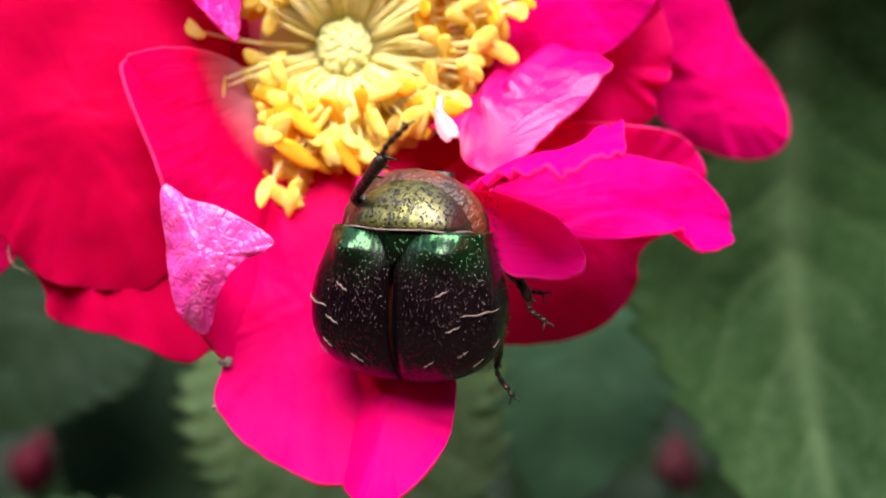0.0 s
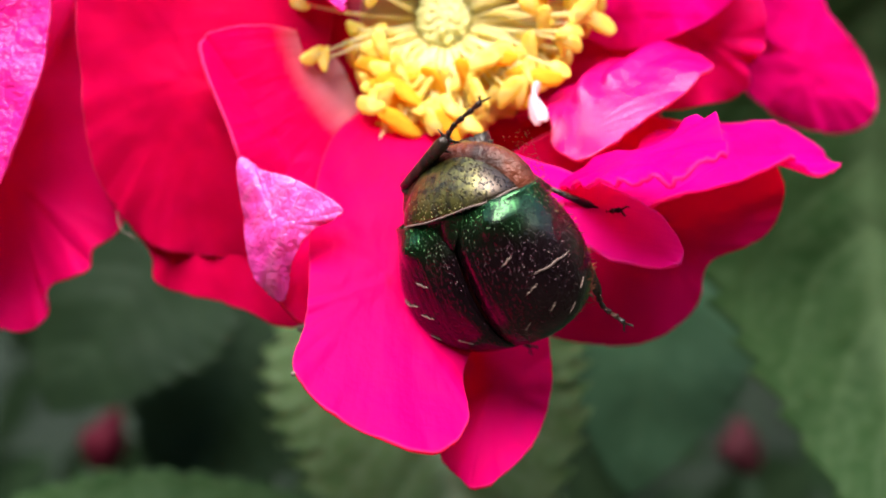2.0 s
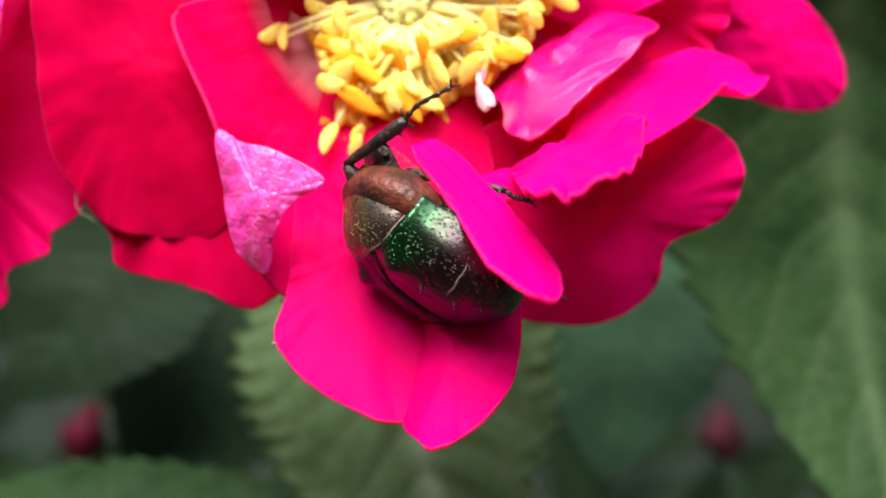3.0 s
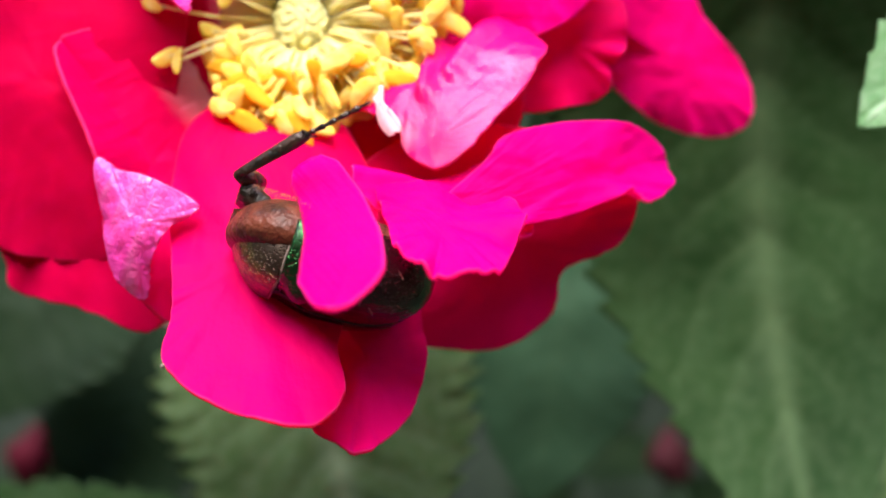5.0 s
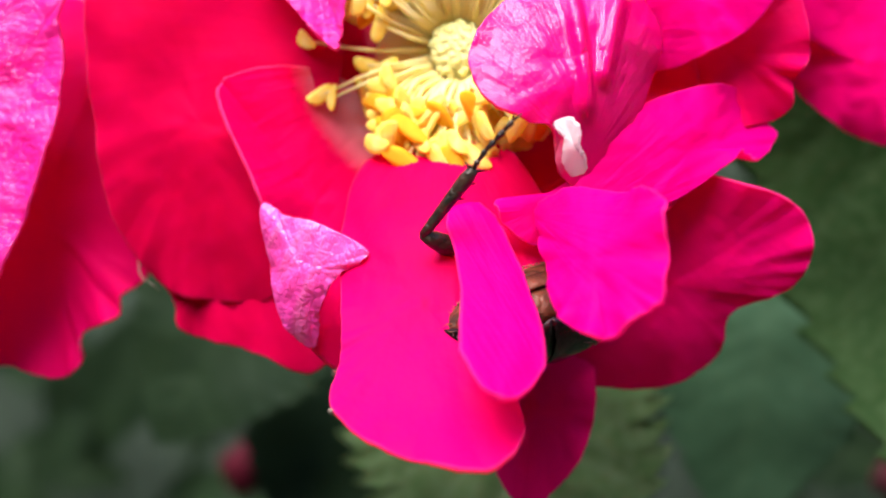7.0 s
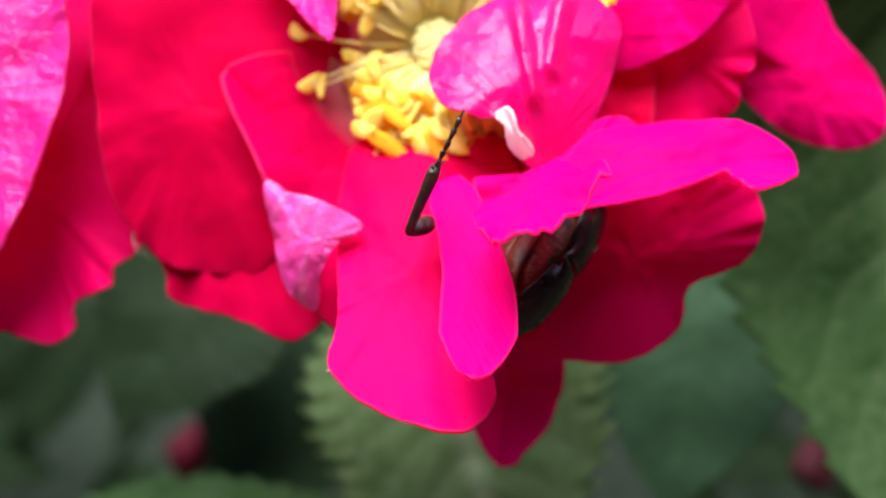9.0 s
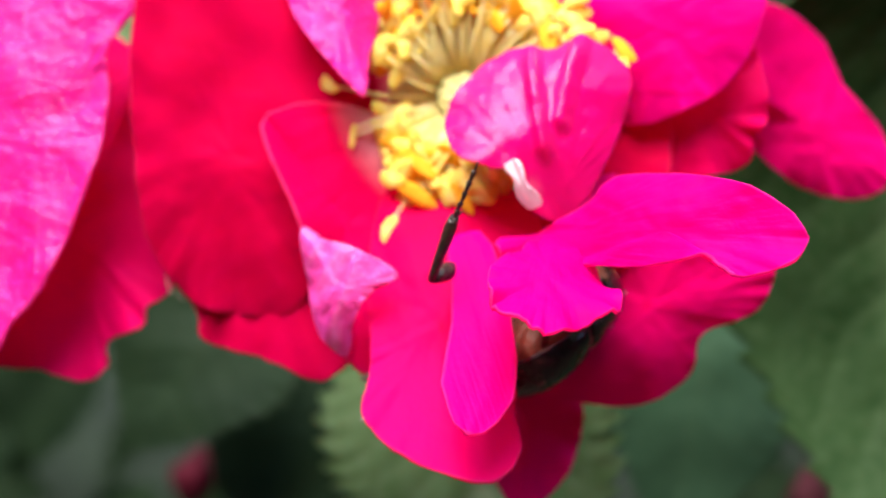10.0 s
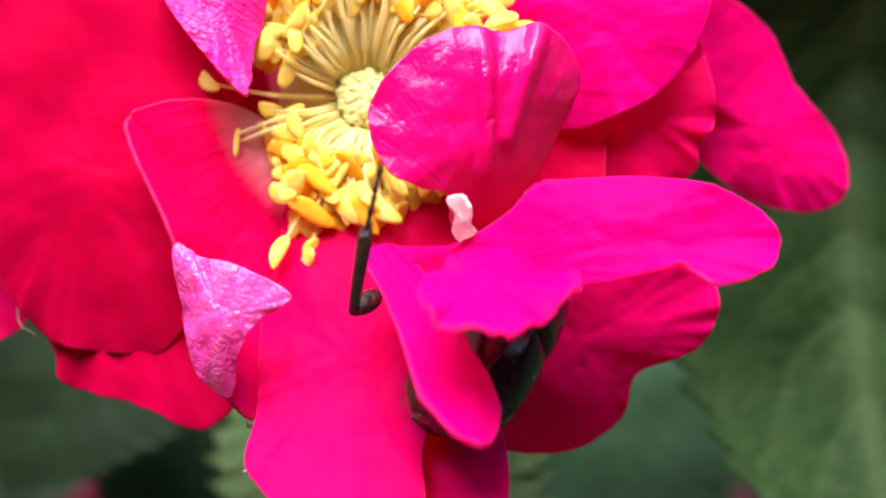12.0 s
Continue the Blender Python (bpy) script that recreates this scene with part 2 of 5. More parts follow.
def petal(parent, outline, claw, material, bulge=1.0, ruffle=0.35, crease=0.0, seed=0, white=5.0, name="petal", label="", white_at=None, ridges=(), blush=0.0):
    """A petal: control points of its rim in mm, its claw (where it is attached and turns), and how far it bulges to the front."""
    claw = Vector(claw)
    pts = [Vector(q) - claw for q in outline]
    rim = closed_curve(pts, 96)
    mid = sum(rim, Vector()) / len(rim)
    rings = 20
    bm = bmesh.new()
    uv = bm.loops.layers.uv.new("UVMap")
    cl = bm.verts.layers.float.new("claw")
    ri = bm.verts.layers.float.new("rim")
    tp = bm.verts.layers.float.new("tip")
    heart = (Vector(white_at) if white_at else HEART / MM) - claw
    folds = [(Vector(a) - claw, Vector(b) - claw) for a, b in ridges]
    grid = []

    def relief(q, r):
        """Soft waves, creases and folds over the whole petal."""
        q.y += 0.34 * noise.noise(Vector((q.x * 0.3, q.z * 0.3, seed + 11))) + 0.09 * noise.noise(Vector((q.x * 1.3, q.z * 1.3, seed)))
        if crease:
            c = noise.noise(Vector((q.x * 0.16 + q.z * 0.05, 0.3, seed + 5)))
            q.y += crease * ((c * c + 0.004) ** 0.5 - 0.2) * (0.3 + r)
        for a0, b0 in folds:
            ax = Vector((b0.x - a0.x, 0, b0.z - a0.z))
            u = max(0.0, min(1.0, (q - a0).dot(ax) / ax.length_squared))
            far = Vector((q.x - a0.x - ax.x * u, 0, q.z - a0.z - ax.z * u)).length
            q.y -= 0.75 * math.exp(-(far / 0.42) ** 2)
        return q

    for j in range(1, rings + 1):
        r = min(j / (rings - 1), 0.985) if j < rings else 1.0
        row = []
        for i, o in enumerate(rim):
            q = mid + (o - mid) * r
            q.y = mid.y + (o.y - mid.y) * r ** 1.6 - bulge * (1 - r * r)
            a = i / len(rim) * math.tau
            w = r ** 4 * ruffle
            q.y += w * (noise.noise(Vector((3 * math.cos(a), 3 * math.sin(a), seed))) * 1.6 + 0.7 * noise.noise(Vector((9 * math.cos(a), 9 * math.sin(a), seed + 7))))
            e = 1 + 0.012 * r ** 6 * noise.noise(Vector((6 * math.cos(a), 6 * math.sin(a), seed + 9))) + 0.006 * r ** 6 * noise.noise(Vector((14 * math.cos(a), 14 * math.sin(a), seed + 3)))
            q.x, q.z = mid.x + (q.x - mid.x) * e, mid.z + (q.z - mid.z) * e
            v = bm.verts.new(relief(q, r) * MM)
            v[ri] = 1.0 if j == rings else 0.0
            v[tp] = blush * max(0.0, min(1.0, ((q - heart).length - 9.0) / 12.0))
            v[cl] = max(0.0, min(1.0, (white - (q - heart).length) / 4.0)) if white else 0.0
            row.append(v)
        grid.append(row)
    q = mid.copy()
    q.y -= bulge
    centre = bm.verts.new(relief(q, 0) * MM)
    n = len(rim)
    for i in range(n):
        bm.faces.new((centre, grid[0][i], grid[0][(i + 1) % n]))
        for j in range(rings - 1):
            bm.faces.new((grid[j][i], grid[j + 1][i], grid[j + 1][(i + 1) % n], grid[j][(i + 1) % n]))
    for f in bm.faces:
        for l in f.loops:
            d = l.vert.co
            l[uv].uv = (math.atan2(d.x, -d.z + 1e-9) / math.pi, d.length / (10 * MM))
    bmesh.ops.recalc_face_normals(bm, faces=bm.faces)
    ob = part(name, bm, material, parent, label, solid=0.22 * MM)
    ob.location = claw * MM - FLOWER_AT if parent else claw * MM
    return ob


def strip_petal(parent, length, half, bend, lean, curl, twist, blunt, material, seed):
    """A narrow petal from its claw: it bends forward by bend, leans aside, curls across and twists towards its tip (mm, radians)."""
    along = ((0, 0.42), (0.08, 0.66), (0.25, 0.74), (0.45, 0.84), (0.62, 0.98), (0.78, 1.0), (0.9, 0.78 * blunt), (0.97, 0.45 * blunt), (1.0, 0.06))
    bm = bmesh.new()
    uv = bm.loops.layers.uv.new("UVMap")
    ri = bm.verts.layers.float.new("rim")
    ns, nu = 56, 20
    p, grid = Vector(), []
    for i in range(ns + 1):
        s = i / ns
        a, b, t = bend * s, lean * s, twist * s
        d = Vector((math.sin(b) * math.cos(a), -math.sin(a), -math.cos(b) * math.cos(a)))
        side = Vector((math.cos(b), 0, math.sin(b)))
        face = side.cross(d)
        face = -face if face.y > 0 else face
        across, out = side * math.cos(t) + face * math.sin(t), face * math.cos(t) - side * math.sin(t)
        w = half * float(np.interp(s, [q[0] for q in along], [q[1] for q in along]))
        w *= 1 + 0.03 * noise.noise(Vector((s * 7, seed, 1)))
        row = []
        for k in range(nu + 1):
            u = 2 * k / nu - 1
            edge = 0.1 * noise.noise(Vector((s * 9, u * 0.7, seed))) * u * u + 0.07 * noise.noise(Vector((s * 4, u * 2, seed + 5)))
            dip = 0.12 * math.exp(-(u / 0.16) ** 2) * s * (1 - s)
            v = bm.verts.new((p + across * (w * math.sin(curl * u) / curl) + out * (w * (math.cos(curl * u) - 1) / curl + edge - dip)) * MM)
            v[ri] = 1.0 if k in (0, nu) or i == ns else 0.0
            row.append(v)
        grid.append(row)
        p = p + d * (length / ns)
    for a, b in zip(grid, grid[1:]):
        for k in range(nu):
            bm.faces.new((a[k], a[k + 1], b[k + 1], b[k]))
    for f in bm.faces:
        for l in f.loops:
            q = l.vert.co
            l[uv].uv = (q.x / (20 * MM) + 0.5, q.length / (10 * MM))
    bmesh.ops.recalc_face_normals(bm, faces=bm.faces)
    return part("petal", bm, material, parent, solid=0.22 * MM)


def tube(bm, points, radii, sides=8, cap=True):
    """A tapered tube along a polyline."""
    rings = []
    p = [Vector(q) for q in points]
    for i, c in enumerate(p):
        d = (p[min(i + 1, len(p) - 1)] - p[max(i - 1, 0)]).normalized()
        side = d.orthogonal() if i == 0 else (side - d * side.dot(d))
        side.normalize()
        up = d.cross(side)
        rings.append([bm.verts.new(c + (side * math.cos(k * math.tau / sides) + up * math.sin(k * math.tau / sides)) * radii[i]) for k in range(sides)])
    for a, b in zip(rings, rings[1:]):
        for k in range(sides):
            bm.faces.new((a[k], a[(k + 1) % sides], b[(k + 1) % sides], b[k]))
    if cap:
        bm.faces.new(rings[0][::-1])
        bm.faces.new(rings[-1])


def leaf_mesh(bm, length, width, teeth=16, cup=0.12, arch=0.1, seed=0, cols=18, m=None, fold=0.0, relief=1.0):
    """A serrate ovate leaflet along +y, face to +z, midrib sunk and side veins grooved."""
    layer = bm.verts.layers.float.get("vein") or bm.verts.layers.float.new("vein")
    rows = teeth * 6
    grid = []
    for i in range(rows + 1):
        s = i / rows
        w = width / 2 * (math.sin(math.pi * min(1, s ** 0.72)) ** 0.8 * (1 - 0.15 * s) + 0.004)
        at = s * teeth + 0.35 * noise.noise(Vector((s * teeth * 0.6, seed, 3)))
        saw = 1 - (0.13 + 0.07 * noise.noise(Vector((int(at) * 1.7, seed, 8)))) * (at % 1.0) + 0.03 * noise.noise(Vector((s * 9, seed, 0)))
        row = []
        for j in range(-cols, cols + 1):
            u = j / cols
            edge = 1 + (saw - 1) * max(0, (abs(u) - 0.6) / 0.4)
            lean = abs(u) * 0.16
            x, y = u * w * edge, s * length + lean * w * 0.5 * (1 - s)
            side = abs(((s - abs(u) * (0.3 - 0.12 * s) + 0.03 * noise.noise(Vector((s * 5, u * 2, seed + 4)))) * 9) % 1.0 - 0.5) * 2
            vein = max(0, 1 - abs(u) * 7) * 0.8 + max(0, side - 0.8) * 2.2 * (1 - abs(u) * 0.6)
            z = cup * w * u * u - arch * length * (s - 0.35) ** 2 * 1.6 - fold * w * abs(u)
            z += 0.012 * relief * width * (1 - side) * (1 - abs(u)) + 0.02 * width * noise.noise(Vector((x / width * 4, y / width * 4, seed)))
            q = Vector((x, y, z))
            v = bm.verts.new(m @ q if m else q)
            v[layer] = min(1.0, vein) * min(1.0, relief)
            row.append(v)
        grid.append(row)
    for a, b in zip(grid, grid[1:]):
        for k in range(2 * cols):
            bm.faces.new((a[k], a[k + 1], b[k + 1], b[k]))


def spread(base, tip, face=(0, -1, 0.3)):
    """The pose of a leaf from its base to its tip, in mm over the flower's height, its face to a side."""
    b, t = Vector(base) * MM, Vector(tip) * MM
    y = (t - b).normalized()
    z = Vector(face)
    z = (z - y * z.dot(y)).normalized()
    x = y.cross(z)
    m = Matrix((x, y, z)).transposed().to_4x4()
    m.translation = b + Vector((0, 0, HEIGHT))
    return m, (t - b).length


def leaf(base, tip, width, material, label, face=(0, -1, 0.3), **more):
    m, length = spread(base, tip, face)
    bm = bmesh.new()
    leaf_mesh(bm, length, width * MM, **more)
    thing = new("rose_leaflet")
    thing.matrix_basis = m
    part("blade", bm, material, thing, solid=0.25 * MM)
    bm = bmesh.new()
    tube(bm, [(0, -length * 0.25, -length * 0.06), (0, 0, -0.0003), (0, length * 0.5, -0.0006 - length * 0.004), (0, length * 0.85, -length * 0.045)], [0.0006, 0.0006, 0.0004, 0.0002])
    part("midrib", bm, material, thing)
    return tagged(thing, label, "leaf")


# ---- ground and the far side of the bush ----
def sheet(name, half, z, material, label):
    bm = bmesh.new()
    n = 40
    vs = [[bm.verts.new(((i / n * 2 - 1) * half * abs(i / n * 2 - 1) ** 1.5, (j / n * 2 - 1) * half * abs(j / n * 2 - 1) ** 1.5, z + 0.01 * noise.noise(Vector((i * 0.7, j * 0.7, 0))))) for j in range(n + 1)] for i in range(n + 1)]
    for i in range(n):
        for j in range(n):
            bm.faces.new((vs[i][j], vs[i + 1][j], vs[i + 1][j + 1], vs[i][j + 1]))
    return tagged(link(name, bm, material), label, "ground", kind="structure")


sheet("ground", 300, 0, SOIL, "bare brown garden soil under the rose bush")


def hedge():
    """The bush behind: a rough curved bank full of leaves, shade painted into both."""
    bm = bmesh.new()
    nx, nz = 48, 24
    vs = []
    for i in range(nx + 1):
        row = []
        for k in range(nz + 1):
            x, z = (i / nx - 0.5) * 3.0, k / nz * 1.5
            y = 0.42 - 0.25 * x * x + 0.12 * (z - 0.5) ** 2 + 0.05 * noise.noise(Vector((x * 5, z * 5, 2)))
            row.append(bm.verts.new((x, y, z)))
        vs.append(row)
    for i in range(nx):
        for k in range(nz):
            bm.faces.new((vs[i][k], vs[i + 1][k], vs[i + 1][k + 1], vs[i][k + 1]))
    tagged(link("backdrop", bm, FOLIAGE_SHADE), "rough bank behind the flower, painted dark green as bush shade", "foliage", kind="structure")
    bm = bmesh.new()
    rnd = random.Random(5)
    for i in range(520):
        x, z = rnd.uniform(-0.32, 0.32), HEIGHT + rnd.uniform(-0.24, 0.24)
        y = rnd.uniform(0.15, 0.34)
        a = rnd.uniform(0, math.tau)
        size = rnd.uniform(0.028, 0.05)
        base = Vector((x, y, z - HEIGHT)) / MM
        tip = base + Vector((math.cos(a), rnd.uniform(-0.3, 0.3), math.sin(a) - 0.5)).normalized() * size / MM
        m, length = spread(base, tip, (rnd.uniform(-0.5, 0.5), -1, rnd.uniform(-0.1, 0.9)))
        leaf_mesh(bm, length, length * 0.6, teeth=4, cols=2, seed=i, m=m)
    tagged(link("far_leaves", bm, LEAF_DARK), "leaves deep in the rose bush, shade put into their colour", "foliage", kind="stuff")


hedge()


def unseen_hedge_ring():
    """Unseen hedge ring added around and behind the camera to dim reflections and sky."""
    bm = bmesh.new()
    na, nz = 96, 14
    vs = []
    for i in range(na):
        a = i / na * math.tau
        row = []
        for k in range(nz + 1):
            z = k / nz * 1.75
            r = 1.7 + 0.12 * noise.noise(Vector((math.cos(a) * 6, math.sin(a) * 6, z * 3))) + 0.05 * noise.noise(Vector((math.cos(a) * 30, math.sin(a) * 30, z * 14))) + 0.2 * (z / 1.75) ** 6
            row.append(bm.verts.new((math.cos(a) * r, math.sin(a) * r, z)))
        vs.append(row)
    for i in range(na):
        for k in range(nz):
            bm.faces.new((vs[i][k], vs[i][k + 1], vs[(i + 1) % na][k + 1], vs[(i + 1) % na][k]))
    tagged(link("wall_unseen_ring", bm, FOLIAGE_SHADE), "unseen dark hedge ring added to dim reflections and low sky", "hedge", kind="structure")


unseen_hedge_ring()

# ---- the rose ----
FLOWER_AT = HEART.copy()
rose = new("rose_flower")
rose.location = FLOWER_AT + Vector((0, 0, HEIGHT))
tagged(rose, "open semi-double crimson-pink rose with yellow stamens", "flower")
C0 = tuple(HEART / MM)
back_left = petal(rose, [(-27.4, 0.5, 11.9), (-27.8, 0.6, 6.4), (-27.0, 1.0, 2.6), (-25.6, 1.2, 0.0), (-23.9, 1.2, -2.4), (-23.5, 1.2, -4.3), (-20.7, 1.2, -5.0), (-18.2, 1.0, -5.7), (-15.0, 0.5, -6.8), (-12.7, 2.0, -4.0), (-11.5, 3.0, 3.1), (-11.5, 3.0, 10.3), (-13.6, 3.0, 20.0), (-19.8, 1.5, 25.6), (-27.0, 0.5, 23.0), (-28.4, 0.4, 17.0)], C0, PETAL_DEEP, 0.6, 0.5, seed=1)
left = petal(rose, [(-27.2, -3.0, 14.0), (-27.2, -2.2, 7.0), (-26.7, -0.9, 2.6), (-25.3, 0.1, -0.1), (-23.4, 0.6, -1.9), (-20.5, 0.6, -2.4), (-17.2, 0.6, -2.2), (-15.2, 0.8, 1.2), (-13.6, 0.8, 6.5), (-12.6, 0.2, 14.5), (-14.8, -1.0, 22.5), (-21.5, -2.4, 24.5), (-26.2, -3.2, 20.5)], C0, PETAL_DEEP, 0.8, 0.5, 0.5, seed=2)
bottom_left = petal(rose, [(-12.3, -3.0, -6.4), (-12.7, -4.0, -8.5), (-11.0, -5.0, -10.6), (-8.1, -6.0, -12.2), (-5.3, -6.0, -12.7), (-3.6, -5.0, -11.1), (-3.6, -3.0, -8.0), (-0.8, -1.0, -2.6), (-0.8, 0.8, 3.0), (-3.5, 2.2, 7.8), (-8.0, 2.6, 8.6), (-10.9, 2.0, 6.2), (-12.0, 0.8, 2.0), (-12.1, -1.2, -2.0), (-12.1, -2.4, -4.6)], C0, PETAL, 0.5, 0.4, seed=3, blush=0.75)
bottom_right = petal(rose, [(-5.2, -1.5, -8.5), (-5.5, -3.0, -11.0), (-6.0, -4.0, -13.5), (-5.0, -6.5, -14.3), (-4.1, -7.0, -14.7), (-2.4, -6.5, -13.9), (-0.5, -5.0, -11.9), (0.2, -4.0, -9.5), (0.1, -2.5, -7.0), (-0.8, 0.0, -3.1), (-4.3, 1.5, -1.8), (-6.3, 0.5, -4.6)], C0, PETAL, 0.9, 0.4, seed=4, blush=1.0)
front_left = petal(rose, [(-17.7, -5.0, 10.0), (-17.0, -4.0, 11.0), (-14.4, -2.0, 11.5), (-11.6, 1.0, 10.5), (-9.7, 2.0, 6.5), (-8.6, 1.5, 2.1), (-9.5, 0.0, -2.0), (-10.8, -2.0, -4.8), (-12.1, -3.4, -6.2), (-13.5, -5.5, -4.0), (-14.8, -6.0, -0.9), (-15.1, -6.0, 3.4), (-16.6, -6.0, 7.1)], C0, PETAL, -0.6, 0.3, seed=5, white=9.5, blush=0.9)
front_left_fold = petal(front_left, [(-15.1, -6.2, 3.3), (-13.7, -6.8, 2.7), (-11.6, -7.4, 2.1), (-8.9, -8.0, 0.4), (-10.7, -7.7, -0.7), (-12.0, -7.0, -2.5), (-12.8, -5.8, -4.6), (-14.2, -6.3, -3.3), (-14.8, -6.4, -0.3)], C0, PETAL_PALE, 0.7, 0.3, seed=6, white=0, name="folded_edge", label="crinkled pale pink folded-over petal edge")
front_left_fold.location = (0, 0, 0)
top_left = petal(rose, [(-16.6, -3.0, 17.6), (-14.8, -4.0, 14.9), (-13.0, -5.0, 12.9), (-11.3, -5.0, 11.4), (-11.5, -3.0, 13.8), (-11.2, -1.0, 17.3), (-11.1, 0.0, 21.4), (-14.4, 0.0, 24.7), (-17.4, -2.0, 21.3)], C0, PETAL_LILAC, 0.6, 0.4, 0.6, seed=7, white=0)
top_right = petal(rose, [(0.6, 2.0, 19.8), (4.2, 2.0, 23.4), (10.2, 1.0, 22.6), (13.5, 0.0, 19.8), (12.9, 0.0, 15.4), (11.1, 1.0, 12.7), (8.6, 1.0, 11.2), (5.5, 2.0, 10.4), (2.2, 3.0, 11.8), (0.3, 3.0, 16.1)], C0, PETAL_BACK, 0.8, 0.4, seed=8, white=0)
right_back = petal(rose, [(11.5, 4.0, 17.5), (13.6, 4.0, 14.9), (14.1, 3.0, 11.1), (13.2, 3.0, 9.6), (12.8, 4.0, 7.9), (8.8, 4.0, 6.9), (4.9, 5.0, 7.4), (2.2, 6.0, 11.9), (6.2, 5.0, 15.8)], C0, PETAL, 0.6, 0.6, seed=9, white=0, blush=0.5)
low_right = petal(rose, [(10.2, 0.0, 4.3), (13.2, 1.0, 3.0), (14.3, 2.0, 0.6), (13.1, 3.0, -1.9), (9.8, 3.5, -3.4), (9.1, 4.5, -6.1), (6.1, 5.0, -8.1), (2.1, 4.0, -8.1), (-1.5, 3.0, -6.6), (-4.2, 2.0, -1.3), (-1.9, 1.0, 3.6), (4.3, 0.0, 5.4)], C0, PETAL, 0.7, 0.4, 0.3, seed=10, white=0, blush=0.9)
outer_right = petal(rose, [(12.3, 12.0, 13.9), (13.3, 14.0, 11.9), (14.3, 14.0, 10.4), (16.6, 14.0, 8.0), (18.9, 14.0, 6.8), (21.2, 14.0, 6.3), (23.6, 14.0, 6.8), (24.4, 14.0, 8.5), (23.6, 14.0, 11.4), (20.8, 13.0, 14.4), (18.8, 12.0, 18.0), (14.5, 9.0, 19.9), (10.8, 8.0, 16.0)], C0, PETAL, 0.6, 0.4, seed=11, white=0, blush=1.0)
upright = petal(rose, [(-5.2, -6.5, 9.7), (-4.6, -6.6, 11.7), (-2.8, -6.4, 13.5), (-0.5, -6.0, 14.6), (1.8, -5.6, 14.4), (3.5, -5.5, 14.9), (5.2, -4.8, 14.1), (6.2, -4.0, 12.6), (5.6, -3.6, 10.3), (4.1, -3.2, 7.3), (2.3, -3.0, 4.8), (0.8, -3.0, 3.9), (-0.6, -4.5, 4.5), (-1.1, -6.2, 6.2), (-2.7, -7.0, 6.6), (-4.4, -7.0, 7.5)], (0.8, -3.0, 4.7), PETAL_GLOSS, 1.6, 0.25, 0.25, seed=12, white=1.2, white_at=(-0.8, -5.0, 5.3), ridges=[((0.8, -6.0, 7.4), (0.5, -6.0, 14.4)), ((1.9, -6.0, 9.1), (3.6, -5.0, 14.8))])
upright_curl = petal(upright, [(-1.4, -7.6, 6.0), (-0.7, -8.0, 6.2), (-0.3, -8.2, 5.5), (-0.2, -7.6, 4.7), (0.4, -6.2, 4.1), (-0.3, -6.0, 3.8), (-0.9, -6.6, 4.4), (-0.9, -7.4, 5.2)], (0.8, -3.0, 4.7), CLAW, 0.3, 0.1, seed=17, white=0, name="curled_claw", label="curled white petal base")
upright_curl.location = (0, 0, 0)
right_fold = petal(rose, [(-1.4, -5.0, 3.1), (0.4, -6.0, 4.2), (2.7, -7.0, 5.5), (4.3, -7.5, 6.8), (7.9, -8.0, 7.0), (10.5, -8.5, 6.8), (12.9, -9.0, 6.2), (14.9, -9.0, 4.9), (15.6, -9.0, 3.6), (14.8, -9.5, 2.2), (12.7, -10.0, 1.5), (11.7, -10.0, 1.9), (10.7, -10.0, 2.5), (9.6, -10.0, 2.2), (6.5, -9.0, 1.7), (3.2, -8.0, 1.7), (0.4, -6.0, 1.7)], (-1.1, -5.0, 2.8), PETAL_BACK, 0.7, 0.35, 0.5, seed=13, white=0)
right_lip = petal(rose, [(-2.2, -8.0, 2.9), (0.2, -9.0, 3.5), (2.7, -9.5, 3.1), (5.1, -10.0, 2.8), (6.8, -11.0, 1.7), (7.1, -11.0, -0.6), (7.4, -12.0, -2.8), (6.3, -12.0, -3.8), (5.1, -12.0, -4.7), (4.1, -12.0, -4.6), (2.9, -12.0, -4.2), (1.7, -11.5, -3.3), (0.3, -10.5, -1.2), (-1.2, -9.0, 0.9)], (-2.2, -8.0, 2.3), PETAL_BACK, 0.5, 0.55, 0.7, seed=14, white=0)
tongue = strip_petal(rose, 13.90, 2.09, 0.251, -0.541, 0.23, -0.131, 0.86, PETAL_BACK, 15)
right_base = petal(rose, [(-3.8, -5.0, 3.7), (-0.5, -5.2, 3.8), (2.4, -5.6, 5.3), (4.1, -6.0, 6.8), (6.3, -6.2, 6.5), (6.9, -6.4, 2.5), (4.1, -6.2, 2.2), (1.8, -5.8, 2.7), (-0.5, -5.6, 1.7), (-1.7, -5.4, 1.1), (-3.2, -5.2, 1.9)], (-1.6, -5.2, 3.0), PETAL_BACK, 0.4, 0.3, 0.3, seed=18, white=0)

inner_right = petal(rose, [(-13.7, 5.0, 19.3), (-6.6, 5.0, 21.8), (2.4, 5.0, 20.4), (6.9, 4.0, 14.1), (7.8, 3.0, 7.7), (5.1, 3.0, 1.4), (-0.8, 3.0, 0.4), (-6.5, 4.0, 3.9), (-11.9, 5.0, 7.5), (-14.4, 5.0, 13.6)], C0, PETAL, 0.3, 0.3, seed=16, white=7)

bm = bmesh.new()
bmesh.ops.create_icosphere(bm, subdivisions=2, radius=0.14 * MM)
dot = part("dry_tip", bm, FLECK, bottom_left, "tiny dry whitish petal tip")
dot.location = (Vector((-12.7, -4.2, -8.8)) - Vector(C0)) * MM

